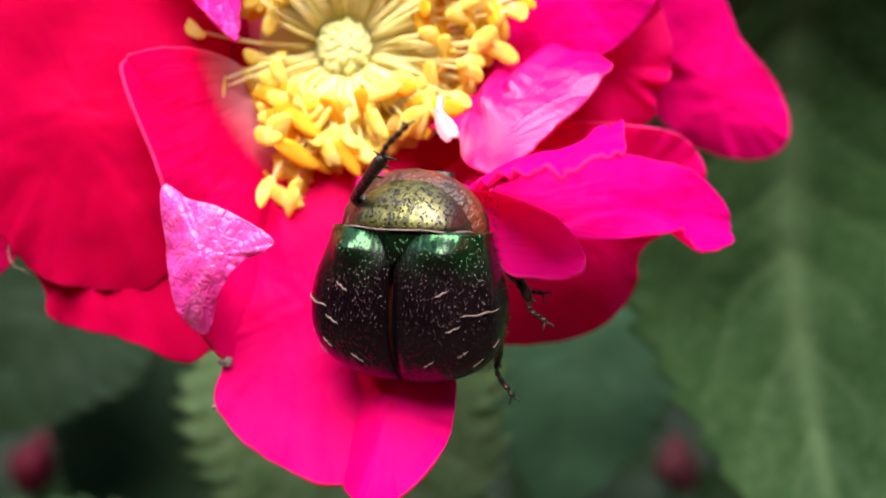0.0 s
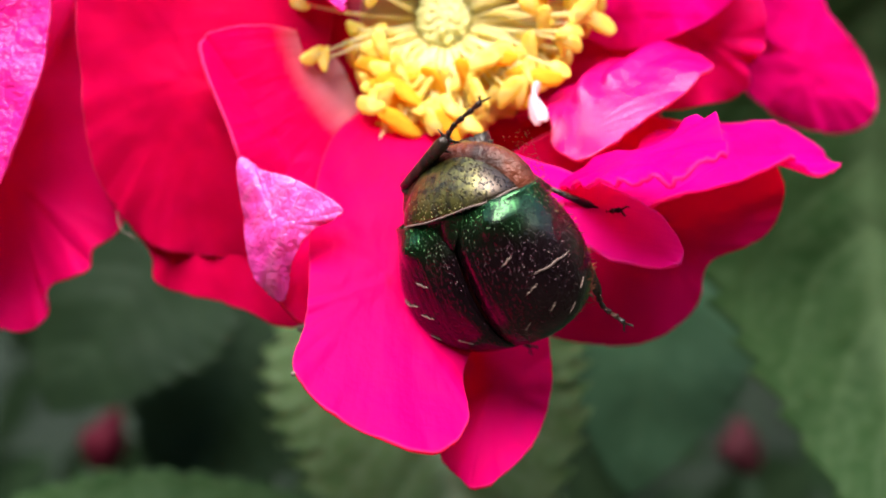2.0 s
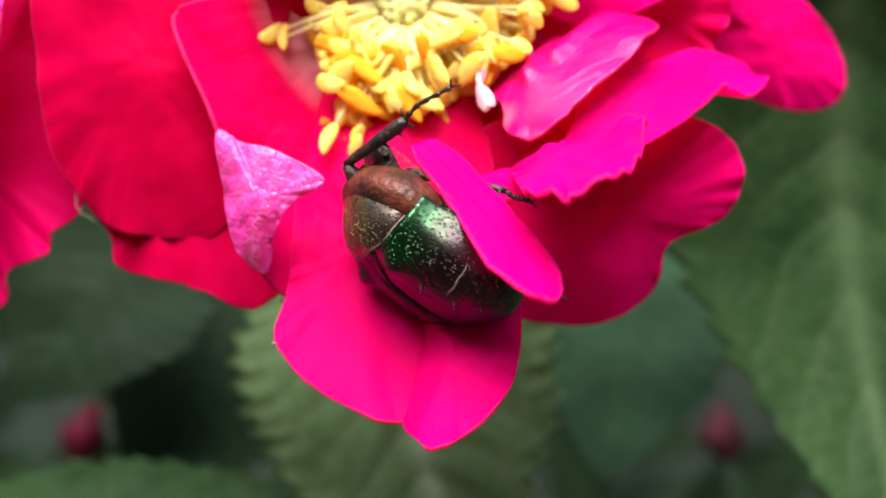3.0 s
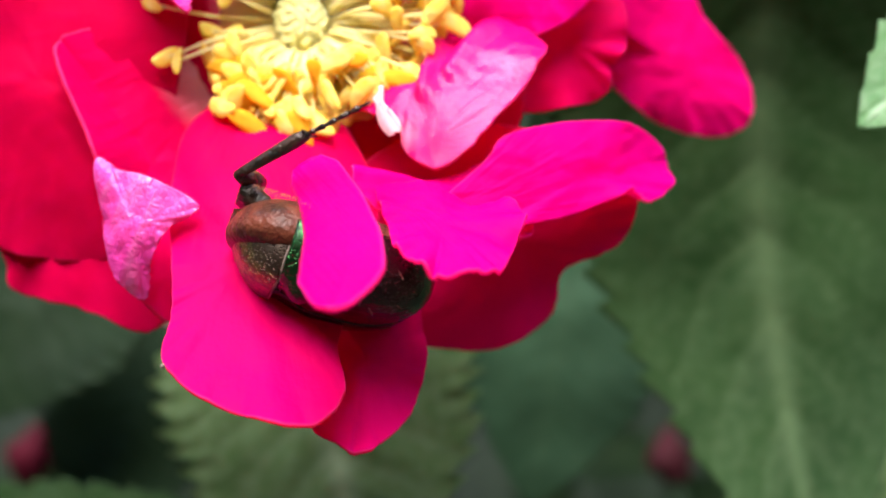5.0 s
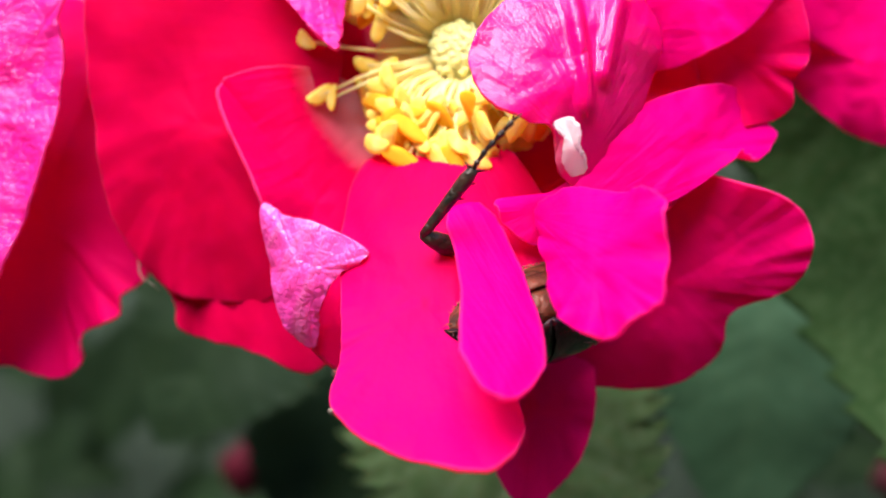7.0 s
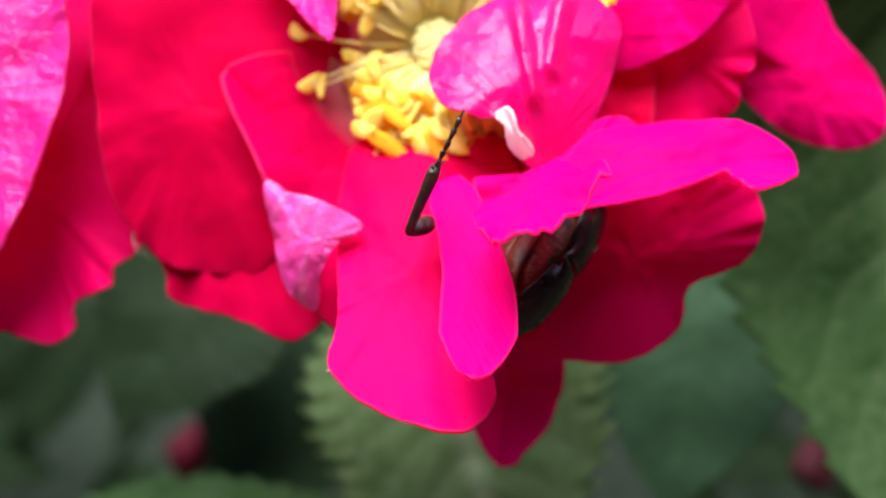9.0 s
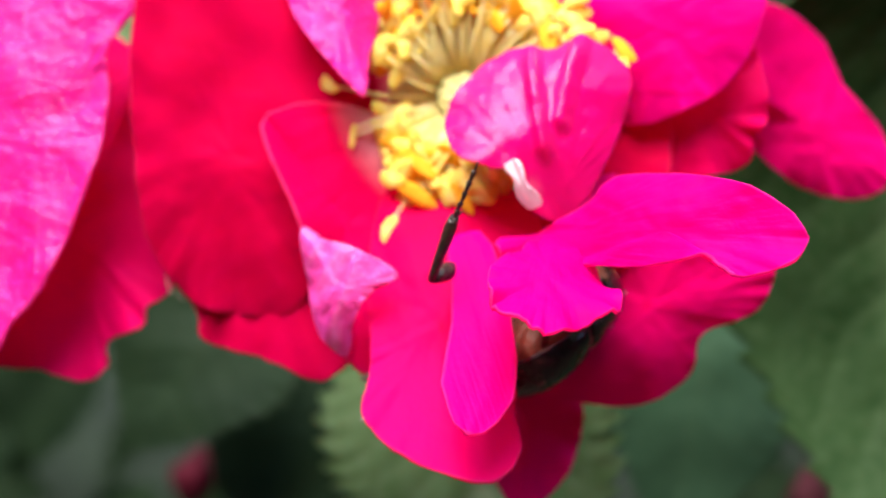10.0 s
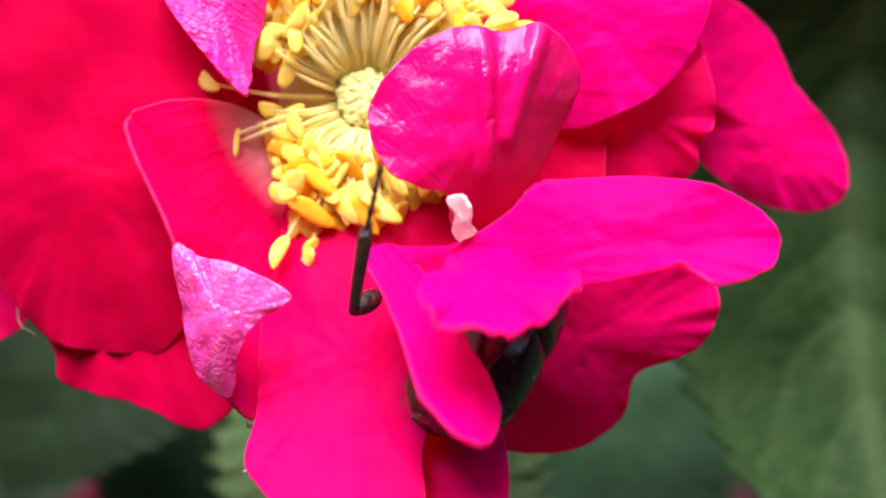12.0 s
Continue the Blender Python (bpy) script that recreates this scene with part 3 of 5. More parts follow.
bm = bmesh.new()
tube(bm, [(Vector(q) - Vector(C0)) * MM for q in ((-25.8, 0.4, 0.3), (-25.6, 0.0, -0.5), (-25.2, -0.3, -1.0), (-24.7, -0.3, -1.2), (-24.3, 0.0, -1.7))], [0.05 * MM, 0.04 * MM, 0.03 * MM, 0.03 * MM, 0.02 * MM], 5)
part("dry_fibre", bm, FLECK, back_left, "thin dry curled fibre")
bm = bmesh.new()
bmesh.ops.create_icosphere(bm, subdivisions=3, radius=0.42 * MM)
for v in bm.verts:
    v.co = Vector((v.co.x, v.co.y * 0.3, v.co.z * 0.6)) * (1 + 0.6 * noise.noise(v.co / MM * 4))
crumple = part("crumpled_edge", bm, FLECK, front_left, "small brown crumpled spot on the rim")
crumple.location = (Vector((-12.1, -3.7, -6.3)) - Vector(C0)) * MM


def stamens():
    rnd = random.Random(11)
    bm = bmesh.new()
    bmesh.ops.create_uvsphere(bm, u_segments=24, v_segments=12, radius=1.6 * MM)
    for v in bm.verts:
        v.co.y *= 0.5
    for i in range(150):
        k = math.sqrt((i + 0.5) / 150)
        a = i * 2.39996
        head = Vector((math.cos(a) * k * 1.6, -0.85 * math.sqrt(max(0.0, 1.06 - k * k)), math.sin(a) * k * 1.6)) * MM
        head += Vector((rnd.uniform(-0.1, 0.1), rnd.uniform(-0.12, 0.08), rnd.uniform(-0.1, 0.1))) * MM
        bmesh.ops.create_icosphere(bm, subdivisions=1, radius=rnd.uniform(0.22, 0.27) * MM, matrix=Matrix.Translation(head))
    disc = part("pistil", bm, PISTIL, rose, "pale yellow-green pistil head")
    disc.location = (0, -0.9 * MM, 0)
    bm = bmesh.new()
    bmesh.ops.create_uvsphere(bm, u_segments=36, v_segments=16, radius=5.2 * MM)
    for v in bm.verts:
        v.co.y = v.co.y * 0.13 + 0.1 * MM * noise.noise(v.co / MM * 1.5)
    base = part("receptacle", bm, RECEPTACLE, rose, "pale yellow-green flower base between the filaments")
    base.location = (0, -0.2 * MM, 0)
    anther_mesh = []
    for k in range(3):
        bm = bmesh.new()
        bmesh.ops.create_uvsphere(bm, u_segments=10, v_segments=9, radius=1)
        for v in bm.verts:
            z = v.co.z
            groove = 1 - 0.35 * math.exp(-(v.co.x / 0.22) ** 2)
            v.co = Vector((v.co.x * 0.4 * (1 + 0.3 * abs(v.co.x)), v.co.y * 0.26 * groove, z * (0.98 + 0.16 * k) + 0.25 * v.co.x * v.co.x)) * MM
            v.co.x += 0.22 * MM * math.sin(z * 1.5 + k) * z
        me = bpy.data.meshes.new("anther")
        bm.to_mesh(me)
        bm.free()
        me.materials.append(ANTHER_OLD if k == 2 else ANTHER)
        for f in me.polygons:
            f.use_smooth = True
        anther_mesh.append(me)
    # sectors of the ring: from and to in degrees, nearest and farthest reach in mm, how many, how far forward
    ring = ((-132, -36, 3.4, 7.3, 120, 4.6), (-118, -104, 6.4, 9.9, 17, 4.6), (-36, -5, 4.6, 8.0, 26, 4.0), (-5, 42, 4.4, 9.6, 62, 4.4),
            (42, 120, 4.2, 8.4, 78, 4.0), (120, 162, 4.0, 7.4, 46, 4.0), (188, 226, 3.6, 6.0, 9, 3.0))
    stray = ((176, 8.6), (199, 8.1), (202, 7.6), (10, 10.4), (14, 10.9))
    tips = []
    for a0, a1, r0, r1, count, out in ring:
        for i in range(count):
            a = radians(a0 + (a1 - a0) * ((i + 0.5) / count + rnd.uniform(-0.04, 0.04)))
            r = r0 + (r1 - r0) * rnd.uniform(0, 1) ** 0.75
            tips.append((a, r, rnd.uniform(0.9, out)))
    tips += [(radians(a), r, 3.0) for a, r in stray]
    for a, r, fore in tips:
        tip = Vector((math.cos(a) * r, -fore - 0.6, math.sin(a) * r))
        root = Vector((math.cos(a) * 1.75, -0.8, math.sin(a) * 1.75))
        bend = root * 0.55 + tip * 0.45 + Vector((rnd.uniform(-0.4, 0.4), -0.9, rnd.uniform(-0.4, 0.4)))
        bm = bmesh.new()
        path = open_curve([root * MM, bend * MM, tip * MM], 6)
        tube(bm, path, [0.2 * MM, 0.18 * MM, 0.15 * MM, 0.13 * MM, 0.12 * MM, 0.1 * MM, 0.09 * MM], 5)
        st = part("stamen", bm, FILAMENT, rose)
        an = new("anther", anther_mesh[2 if rnd.random() < 0.18 else rnd.randrange(2)])
        an.parent = st
        an.matrix_basis = Matrix.LocRotScale(tip * MM, Euler((rnd.uniform(-0.7, 0.7), a + math.pi / 2 + rnd.uniform(-1.2, 1.2), rnd.uniform(-0.8, 0.8))), Vector((1, 1, 1)) * rnd.uniform(0.85, 1.15))


stamens()

# stalk and calyx behind the bloom
bm = bmesh.new()
tube(bm, [(0, 0.003, 0.0), (0.001, 0.018, -0.001), (0.004, 0.042, -0.012), (0.006, 0.05, -0.06), (0.0, 0.06, -0.2), (0.004, 0.08, -HEIGHT - HEART.z)], [0.0045, 0.003, 0.002, 0.002, 0.0024, 0.004], 12)
part("stalk", bm, STEM, rose, "long green flower stalk")

# neighbouring bloom
second = new("rose_flower")
second.location = Vector((-52.4, 4.0, 8.8)) * MM + Vector((0, 0, HEIGHT))
tagged(second, "neighbouring crimson-pink rose, mostly out of sight", "flower")
FLOWER_AT = second.location - Vector((0, 0, HEIGHT))
C1 = tuple(FLOWER_AT / MM)
petal(second, [(-29.7, 5.0, 15.5), (-29.4, 4.0, 11.8), (-28.1, 4.0, 6.2), (-26.2, 3.0, 0.0), (-27.8, 2.0, -2.1), (-28.2, 2.0, -3.5), (-30.6, 2.0, -4.4), (-30.9, 2.0, -6.4), (-32.6, 2.0, -7.3), (-35.5, 2.0, -6.5), (-41.1, 3.0, -5.8), (-47.9, 4.0, 0.6), (-48.6, 5.0, 13.1), (-40.4, 6.0, 19.7), (-32.5, 6.0, 17.8)], C1, PETAL, 0.5, 0.5, 0.5, seed=21, white=0, blush=0.5)
petal(second, [(-28.8, -3.0, 15.0), (-28.7, -3.0, 11.8), (-29.2, -4.0, 7.6), (-30.7, -4.0, 3.3), (-32.5, -4.0, -0.6), (-34.5, -4.0, -2.8), (-37.7, -3.0, -5.5), (-46.7, -1.0, -0.3), (-47.9, 0.0, 10.3), (-40.7, -1.0, 18.0), (-33.7, -2.0, 22.8), (-26.7, -2.0, 24.4), (-23.3, -2.0, 22.4), (-25.9, -2.0, 19.2)], C1, PETAL_LILAC, 0.6, 0.4, 0.6, seed=22, white=0)
bm = bmesh.new()
tube(bm, [(0, 0.002, -0.001), (0.001, 0.011, -0.012), (0.002, 0.018, -0.06), (0.0, 0.03, -0.2), (-0.004, 0.06, -second.location.z)], [0.0045, 0.003, 0.002, 0.0024, 0.004], 12)
part("stalk", bm, STEM, second, "long green flower stalk")

# ---- leaves ----
leaf((26.6, 18.0, 29.0), (29.4, 40.0, -22.0), 38, LEAF_MID, "large serrated mid-green rose leaflet hanging point down", (0.1, -1, -0.2), teeth=21, seed=1, cup=0.05, arch=-0.6, relief=0.8)
leaf((42.6, 6.0, 17.2), (28.6, 3.0, 6.3), 13, LEAF_PALE, "pale green serrated rose leaflet in open light", (0.1, -1, 0.5), teeth=9, seed=2)
leaf((42.4, 9.0, 12.2), (32.7, 7.0, 2.8), 9, LEAF_LIGHT, "green serrated rose leaflet under a paler one", (0.1, -1, 0.2), teeth=9, seed=12)
leaf((38.5, 4.0, 8.9), (33.3, 2.0, -4.3), 9.5, LEAF_PALE, "small pale green serrated rose leaflet in open light", (0.0, -1, 0.4), teeth=9, seed=3)
leaf((56.4, 44.0, -4.4), (38.0, 40.0, -27.1), 24, LEAF_LIGHT, "green rose leaflet behind the hanging one", (0.2, -1, 0.5), teeth=12, seed=13, relief=0.5)
leaf((-36.0, 16.0, 31.0), (-35.0, 12.0, 12.0), 13, LEAF_LIGHT, "grey-green rose leaflet glimpsed between the two blooms", (0.1, -1, 0.3), teeth=9, seed=14)
leaf((-11.7, 33.0, 1.3), (-2.7, 24.0, -33.7), 31, LEAF_LIGHT, "grey-green serrated rose leaflet below the bloom", (-0.2, -1, 0.25), teeth=18, seed=4, cup=0.1)
leaf((-55.5, 42.0, -32.4), (-11.9, 36.0, -25.9), 15, LEAF_MID, "serrated rose leaflet edge low in the bush", (0, -1, 0.6), teeth=14, seed=5)
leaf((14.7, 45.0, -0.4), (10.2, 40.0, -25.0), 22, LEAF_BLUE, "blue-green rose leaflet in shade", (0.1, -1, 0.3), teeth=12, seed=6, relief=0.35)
leaf((-32.1, 50.0, 2.7), (-46.6, 45.0, -18.3), 26, LEAF_DARK, "dark green rose leaflet, shade put into its colour", (0.1, -1, 0.3), teeth=12, seed=7, relief=0.35)
leaf((-27.2, 60.0, -8.3), (-36.0, 55.0, -31.9), 26, LEAF_DARK, "dark green rose leaflet, shade put into its colour", (-0.1, -1, 0.3), teeth=12, seed=8, relief=0.35)
leaf((38.4, 60.0, 32.0), (33.2, 55.0, -4.6), 30, LEAF_DARK, "dark green rose leaflet, shade put into its colour", (-0.1, -1, 0.3), teeth=12, seed=9, relief=0.35)


def bud(at, radius, length, material, label, lean):
    bm = bmesh.new()
    bmesh.ops.create_uvsphere(bm, u_segments=20, v_segments=14, radius=1)
    for v in bm.verts:
        k = v.co.z
        w = radius * (1 - 0.35 * k) * (1 + 0.08 * math.sin(5 * math.atan2(v.co.y, v.co.x) + 3 * k))
        w *= 1 + 0.35 * noise.noise(Vector((v.co.x * 1.6, v.co.y * 1.6, k * 1.1 + radius)))
        v.co = Vector((v.co.x * w + 0.4 * k * k, v.co.y * w, k * length * (1 + 0.15 * v.co.x))) * MM
    thing = new("rose_bud")
    thing.matrix_basis = Matrix.Translation(Vector(at) * MM + Vector((0, 0, HEIGHT))) @ pose(0, 0, 0, 0, lean, 0)
    part("petals", bm, material, thing)
    bm = bmesh.new()
    tube(bm, [(0, 0, -length * MM * 0.9), (0.002, 0.004, -length * MM - 0.02), (0, 0.02, -0.12)], [0.0016, 0.0012, 0.0016])
    part("stalk", bm, LEAF_DARK, thing)
    tagged(thing, label, "flower bud")


bud((-56.2, 95.0, -29.0), 2.6, 4.5, BUD, "dull red rose bud far back, shade put into its dark colour", 20)
bud((31.3, 92.0, -28.8), 2.5, 3.8, BUD_PINK, "dusty pink rose bud far back, shade put into its dark colour", -10)


# ---- the beetle ----
BM = 0.88 * MM       # unit of the beetle's own measures
def shell(bm, y0, y1, wide, high, side=0, ny=26, na=14, span=100, gap=0.0, drop=0.0, flat=0.72):
    """A domed shell along y: half width wide(y), height high(y), over one side or both."""
    rows = []
    for i in range(ny + 1):
        y = y0 + (y1 - y0) * i / ny
        row = []
        a0, a1 = (-span, span) if side == 0 else ((gap, span) if side > 0 else (-gap, -span))
        for k in range(na + 1):
            a = radians(a0 + (a1 - a0) * k / na)
            s, c = math.sin(a), math.cos(a)
            x = wide(y) * math.copysign(abs(s) ** flat, s)
            z = high(y) * math.copysign(abs(c) ** flat, c) + drop * y
            row.append(bm.verts.new(Vector((x, y, z)) * BM))
        rows.append(row)
    for a, b in zip(rows, rows[1:]):
        for k in range(na):
            bm.faces.new((a[k], a[k + 1], b[k + 1], b[k]))
    bmesh.ops.recalc_face_normals(bm, faces=bm.faces)


def smooth01(a, b, v):
    u = max(0.0, min(1.0, (v - a) / (b - a)))
    return u * u * (3 - 2 * u)


def case_width(y):
    back = max(0.0, 1 - ((-1.9 - y) / 5.1) ** 2.8) ** 0.45 if y < -1.9 else 1
    return max(0.05, 5.4 * back * (1 - 0.2 * smooth01(-1.8, 3.4, y)) + 0.0)


def case_height(y):
    back = max(0.0, 1 - ((-1.2 - y) / 5.8) ** 2.2) ** 0.5 if y < -1.2 else 1
    return max(0.05, 3.2 * back * (1 - 0.22 * smooth01(0.0, 3.1, y)))


def collar_width(y):
    f = max(0.0, min(1.0, (y - 3.0) / 3.75))
    return 0.45 + 3.1 * (1 - f ** 1.55) ** 0.85


def collar_height(y):
    f = max(0.0, min(1.0, (y - 3.0) / 3.75))
    return 0.5 + 2.3 * (1 - f ** 1.9) ** 0.8


def beetle_body():
    bug = new("beetle")
    tagged(bug, "metallic green and copper rose chafer with cream flecks", "beetle")
    rnd = random.Random(3)
    for side in (-1, 1):
        bm = bmesh.new()
        shell(bm, -6.97, 3.0, case_width, case_height, side, 40, 22, 104, 0.35)
        for v in bm.verts:
            far = Vector((v.co.x / BM - side * 2.75, (v.co.y / BM - 1.7) * 1.1, 0)).length
            v.co.z += 0.75 * BM * math.exp(-(far / 0.95) ** 2)
            v.co.z -= 0.22 * BM * math.exp(-(v.co.x / BM / 0.35) ** 2)
        el = part("wing_case", bm, ELYTRA, bug, solid=0.18 * BM)
        for u, v, w, h in ((0.6, -1.9, 3.2, 0.2), (0.25, -0.8, 0.7, 0.2), (0.33, -3.0, 0.8, 0.16), (0.85, -3.9, 0.5, 0.16), (0.45, -4.6, 0.5, 0.14), (0.2, -5.4, 0.45, 0.12), (0.7, -5.2, 0.4, 0.12)):
            a0 = radians(u * 95)
            bm = bmesh.new()
            top, low = [], []
            for i in range(9):
                f = i / 8 - 0.5
                a = a0 + f * w / 4.4 * 1.0
                y = v + 0.05 * math.sin(i * 1.7) + f * 0.5
                t = h * 0.24 * (1 - (2 * f) ** 2) ** 0.5 + 0.012
                for lst, dy in ((top, t), (low, -t)):
                    yy = y + dy
                    s, c = math.sin(a), math.cos(a)
                    lst.append(bm.verts.new(Vector((side * (case_width(yy) + 0.13) * s ** 0.72, yy, (case_height(yy) + 0.13) * max(c, 0) ** 0.72)) * BM))
            for i in range(8):
                bm.faces.new((top[i], top[i + 1], low[i + 1], low[i]))
            part("fleck", bm, FLECK, el, "cream hairline fleck", solid=0.05 * BM)
    bm = bmesh.new()
    shell(bm, 3.06, 6.7, collar_width, collar_height, 0, 26, 24, 102)
    for v in bm.verts:
        v.co.z -= 1.3 * BM * max(0.0, (v.co.y / BM - 3.0) / 3.75) ** 2
    shield = part("pronotum", bm, PRONOTUM, bug, "bronze-green pitted neck shield", solid=0.2 * BM)
    bm = bmesh.new()
    edge = []
    for i in range(25):
        a = radians(-98 + 196 * i / 24)
        sn, cs = math.sin(a), math.cos(a)
        edge.append(Vector(((collar_width(3.06) + 0.08) * math.copysign(abs(sn) ** 0.72, sn), 3.02 + 0.05 * math.sin(i), (collar_height(3.06) + 0.08) * math.copysign(abs(cs) ** 0.72, cs))) * BM)
    tube(bm, edge, [0.07 * BM] * 25, 5)
    part("rear_margin", bm, FLECK, shield, "thin pale brown rear margin")
    bm = bmesh.new()
    for i in range(7):
        f = i / 6
        for k in (-1, 1):
            bm.verts.new(Vector((k * 1.25 * (1 - f) + k * 0.02, 3.0 - 2.2 * f, case_height(3.0 - 2.2 * f) + 0.1 - 0.08 * f)) * BM)
    bm.verts.ensure_lookup_table()
    for i in range(6):
        bm.faces.new((bm.verts[2 * i], bm.verts[2 * i + 1], bm.verts[2 * i + 3], bm.verts[2 * i + 2]))
    part("scutellum", bm, ELYTRA, bug, "small green triangular shield", solid=0.12 * BM)
    bm = bmesh.new()
    shell(bm, 4.7, 6.75, lambda y: 1.45 - 0.25 * smooth01(6, 8, y), lambda y: 0.8 - 0.3 * smooth01(6, 8, y), 0, 10, 20, 179, drop=-0.42)
    part("head", bm, DARK, bug, "flat dark bronze head")
    # underside: belly segments and chest
    for i in range(6):
        bm = bmesh.new()
        y1 = 1.2 - i * 1.2
        rows = []
        for y in (y1, y1 - 0.35, y1 - 0.9, y1 - 1.3):
            w = case_width(max(y, -6.7)) * 0.95
            d = 2.5 * (max(0.05, 1 - ((y + 1.2) / 6.0) ** 2)) ** 0.5 - (0.12 if y == y1 - 1.3 else 0)
            rows.append([bm.verts.new(Vector((w * math.cos(math.pi * k / 14), y, -0.4 - d * math.sin(math.pi * k / 14) ** 0.8)) * BM) for k in range(15)])
        for a, b in zip(rows, rows[1:]):
            for k in range(14):
                bm.faces.new((a[k], b[k], b[k + 1], a[k + 1]))
        part("belly_segment", bm, BELLY, bug, "coppery brown hairy belly segment", solid=0.1 * BM)
    bm = bmesh.new()
    bmesh.ops.create_uvsphere(bm, u_segments=24, v_segments=16, radius=1)
    for v in bm.verts:
        v.co = Vector((v.co.x * 4.3, 2.9 + v.co.y * 4.0, -0.3 + v.co.z * (2.6 if v.co.z < 0 else 1.6))) * BM
    part("chest", bm, BELLY, bug, "dark coppery chest")
    bm = bmesh.new()
    bmesh.ops.create_uvsphere(bm, u_segments=32, v_segments=20, radius=1)
    for v in bm.verts:
        v.co = Vector((v.co.x * 4.75, -1.6 + v.co.y * 5.1, -0.35 + v.co.z * 2.2)) * BM
    part("abdomen", bm, BELLY, bug, "coppery brown abdomen")
    # rusty fringe of hair
    bm = bmesh.new()
    for i in range(2600):
        y = rnd.uniform(-6.4, 6.2)
        k = rnd.choice((-1, 1))
        if rnd.random() < 0.75:
            x = k * rnd.uniform(0.2, 4.4)
            z = -0.6 - 2.3 * max(0.05, 1 - (x / 5) ** 2) ** 0.5
            out = Vector((x * 0.1, rnd.uniform(-0.8, -0.1), -0.5))
        else:
            w = case_width(y) if y < 3.0 else collar_width(y)
            x, z = k * (w * 0.97), rnd.uniform(-1.3, 0.1)
            out = Vector((k * 0.7, rnd.uniform(-0.5, 0.4), rnd.uniform(-0.5, 0.2)))
        root = Vector((x, y, z))
        tip = root + out * (rnd.uniform(0.12, 0.28) if abs(z) > 1.35 else rnd.uniform(0.3, 0.7))
        s = Vector((0.03, 0.03, 0.03))
        a, b, c, d = (bm.verts.new(q * BM) for q in (root - s, root + s, root + Vector((0.03, -0.03, 0)), tip))
        for f in ((a, b, d), (b, c, d), (c, a, d)):
            bm.faces.new(f)
    tagged(part("hair_fringe", bm, HAIR, bug, "rusty fringe of fine hair"), kind="stuff")
    # feelers
    for k in (-1, 1):
        bm = bmesh.new()
        tube(bm, [Vector(q) * BM for q in ((k * 0.9, 5.6, -2.3), (k * 1.1, 5.8, -2.4), (k * 1.3, 5.9, -2.4), (k * 1.5, 6.0, -2.5), (k * 1.6, 6.1, -2.5))], [0.12 * BM, 0.1 * BM, 0.1 * BM, 0.25 * BM, 0.12 * BM], 7)
        part("antenna", bm, DARK, bug)
    for ob in bug.children_recursive:
        ob.data.transform(Matrix.Diagonal((1.1, 0.92, 1, 1)))
    return bug


def leg(bug, hip, knee, ankle, toe, thick=0.8, label="", at_hip=True):
    """A leg from hip to toe in the beetle's mm: thigh, spined shin, jointed foot with claws."""
    hip, knee, ankle, toe = (Vector(q) for q in (hip, knee, ankle, toe))
    start = hip.copy() if at_hip else Vector()
    hip, knee, ankle, toe = (q - start for q in (hip, knee, ankle, toe))
    bm = bmesh.new()
    tube(bm, [(hip + (knee - hip) * f) * BM for f in (0, 0.3, 0.7, 1)], [0.5 * thick * BM, 0.62 * thick * BM, 0.5 * thick * BM, 0.3 * thick * BM], 10)
    thigh = part("leg", bm, DARK, bug, label or "dark jointed leg")
    thigh.location = start * BM
    bm = bmesh.new()
    d = ankle - knee
    tube(bm, [(knee + d * f) * BM for f in (0, 0.15, 0.5, 0.85, 1)], [0.26 * thick * BM, 0.3 * thick * BM, 0.36 * thick * BM, 0.42 * thick * BM, 0.3 * thick * BM], 9)
    n = d.normalized()
    for f, s in ((0.55, 1), (0.78, 1), (0.97, 1), (0.97, -1)):
        r = knee + d * f
        o = n.orthogonal().normalized() * s
        tube(bm, [r * BM, (r + o * 0.75 * thick + n * 0.35) * BM], [0.14 * BM, 0.03 * BM], 5)
    part("shin", bm, DARK, thigh)
    bm = bmesh.new()
    e = toe - ankle
    side = e.cross(Vector((0, 0, 1))).normalized()
    for i in range(5):
        a, b = ankle + e * (i / 5), ankle + e * ((i + 1) / 5)
        w = side * 0.25 * math.sin(i * 0.9)
        w2 = side * 0.25 * math.sin((i + 1) * 0.9)
        tube(bm, [(a + w) * BM, (a + (b - a) * 0.8 + w2) * BM, (b + w2) * BM], [0.11 * BM, 0.19 * BM, 0.1 * BM], 6)
    for s in (-1, 1):
        tube(bm, [(toe + w2) * BM, (toe + w2 + e.normalized() * 0.4 + side * 0.35 * s) * BM, (toe + w2 + e.normalized() * 0.55 + side * 0.3 * s) * BM], [0.08 * BM, 0.06 * BM, 0.02 * BM], 5)
    part("foot", bm, DARK, thigh)
    return thigh


beetle = beetle_body()
fore_left = leg(beetle, (1.4, 1.8, -1.1), (0, 0, 0), (3.45, -1.1, 3.6), (5.9, -2.3, 6.1), 1.05, "raised dark spined fore leg", False)
fore_right = leg(beetle, (2.0, 4.0, -2.6), (4.8, 4.0, -4.4), (7.4, 4.6, -5.6), (8.9, 5.6, -5.6), 0.6)
mid_left = leg(beetle, (-2.6, 1.5, -2.0), (-5.5, 1.9, -2.2), (-5.7, -1.4, -2.8), (-5.2, -4.0, -3.2))
mid_right = leg(beetle, (2.6, 1.5, -2.0), (5.6, 1.0, -2.2), (6.8, -1.2, -2.4), (7.6, -2.6, -2.5))
hind_left = leg(beetle, (-2.4, -1.2, -2.2), (-4.8, -2.6, -2.6), (-3.6, -5.6, -3.2), (-2.6, -7.8, -3.4))
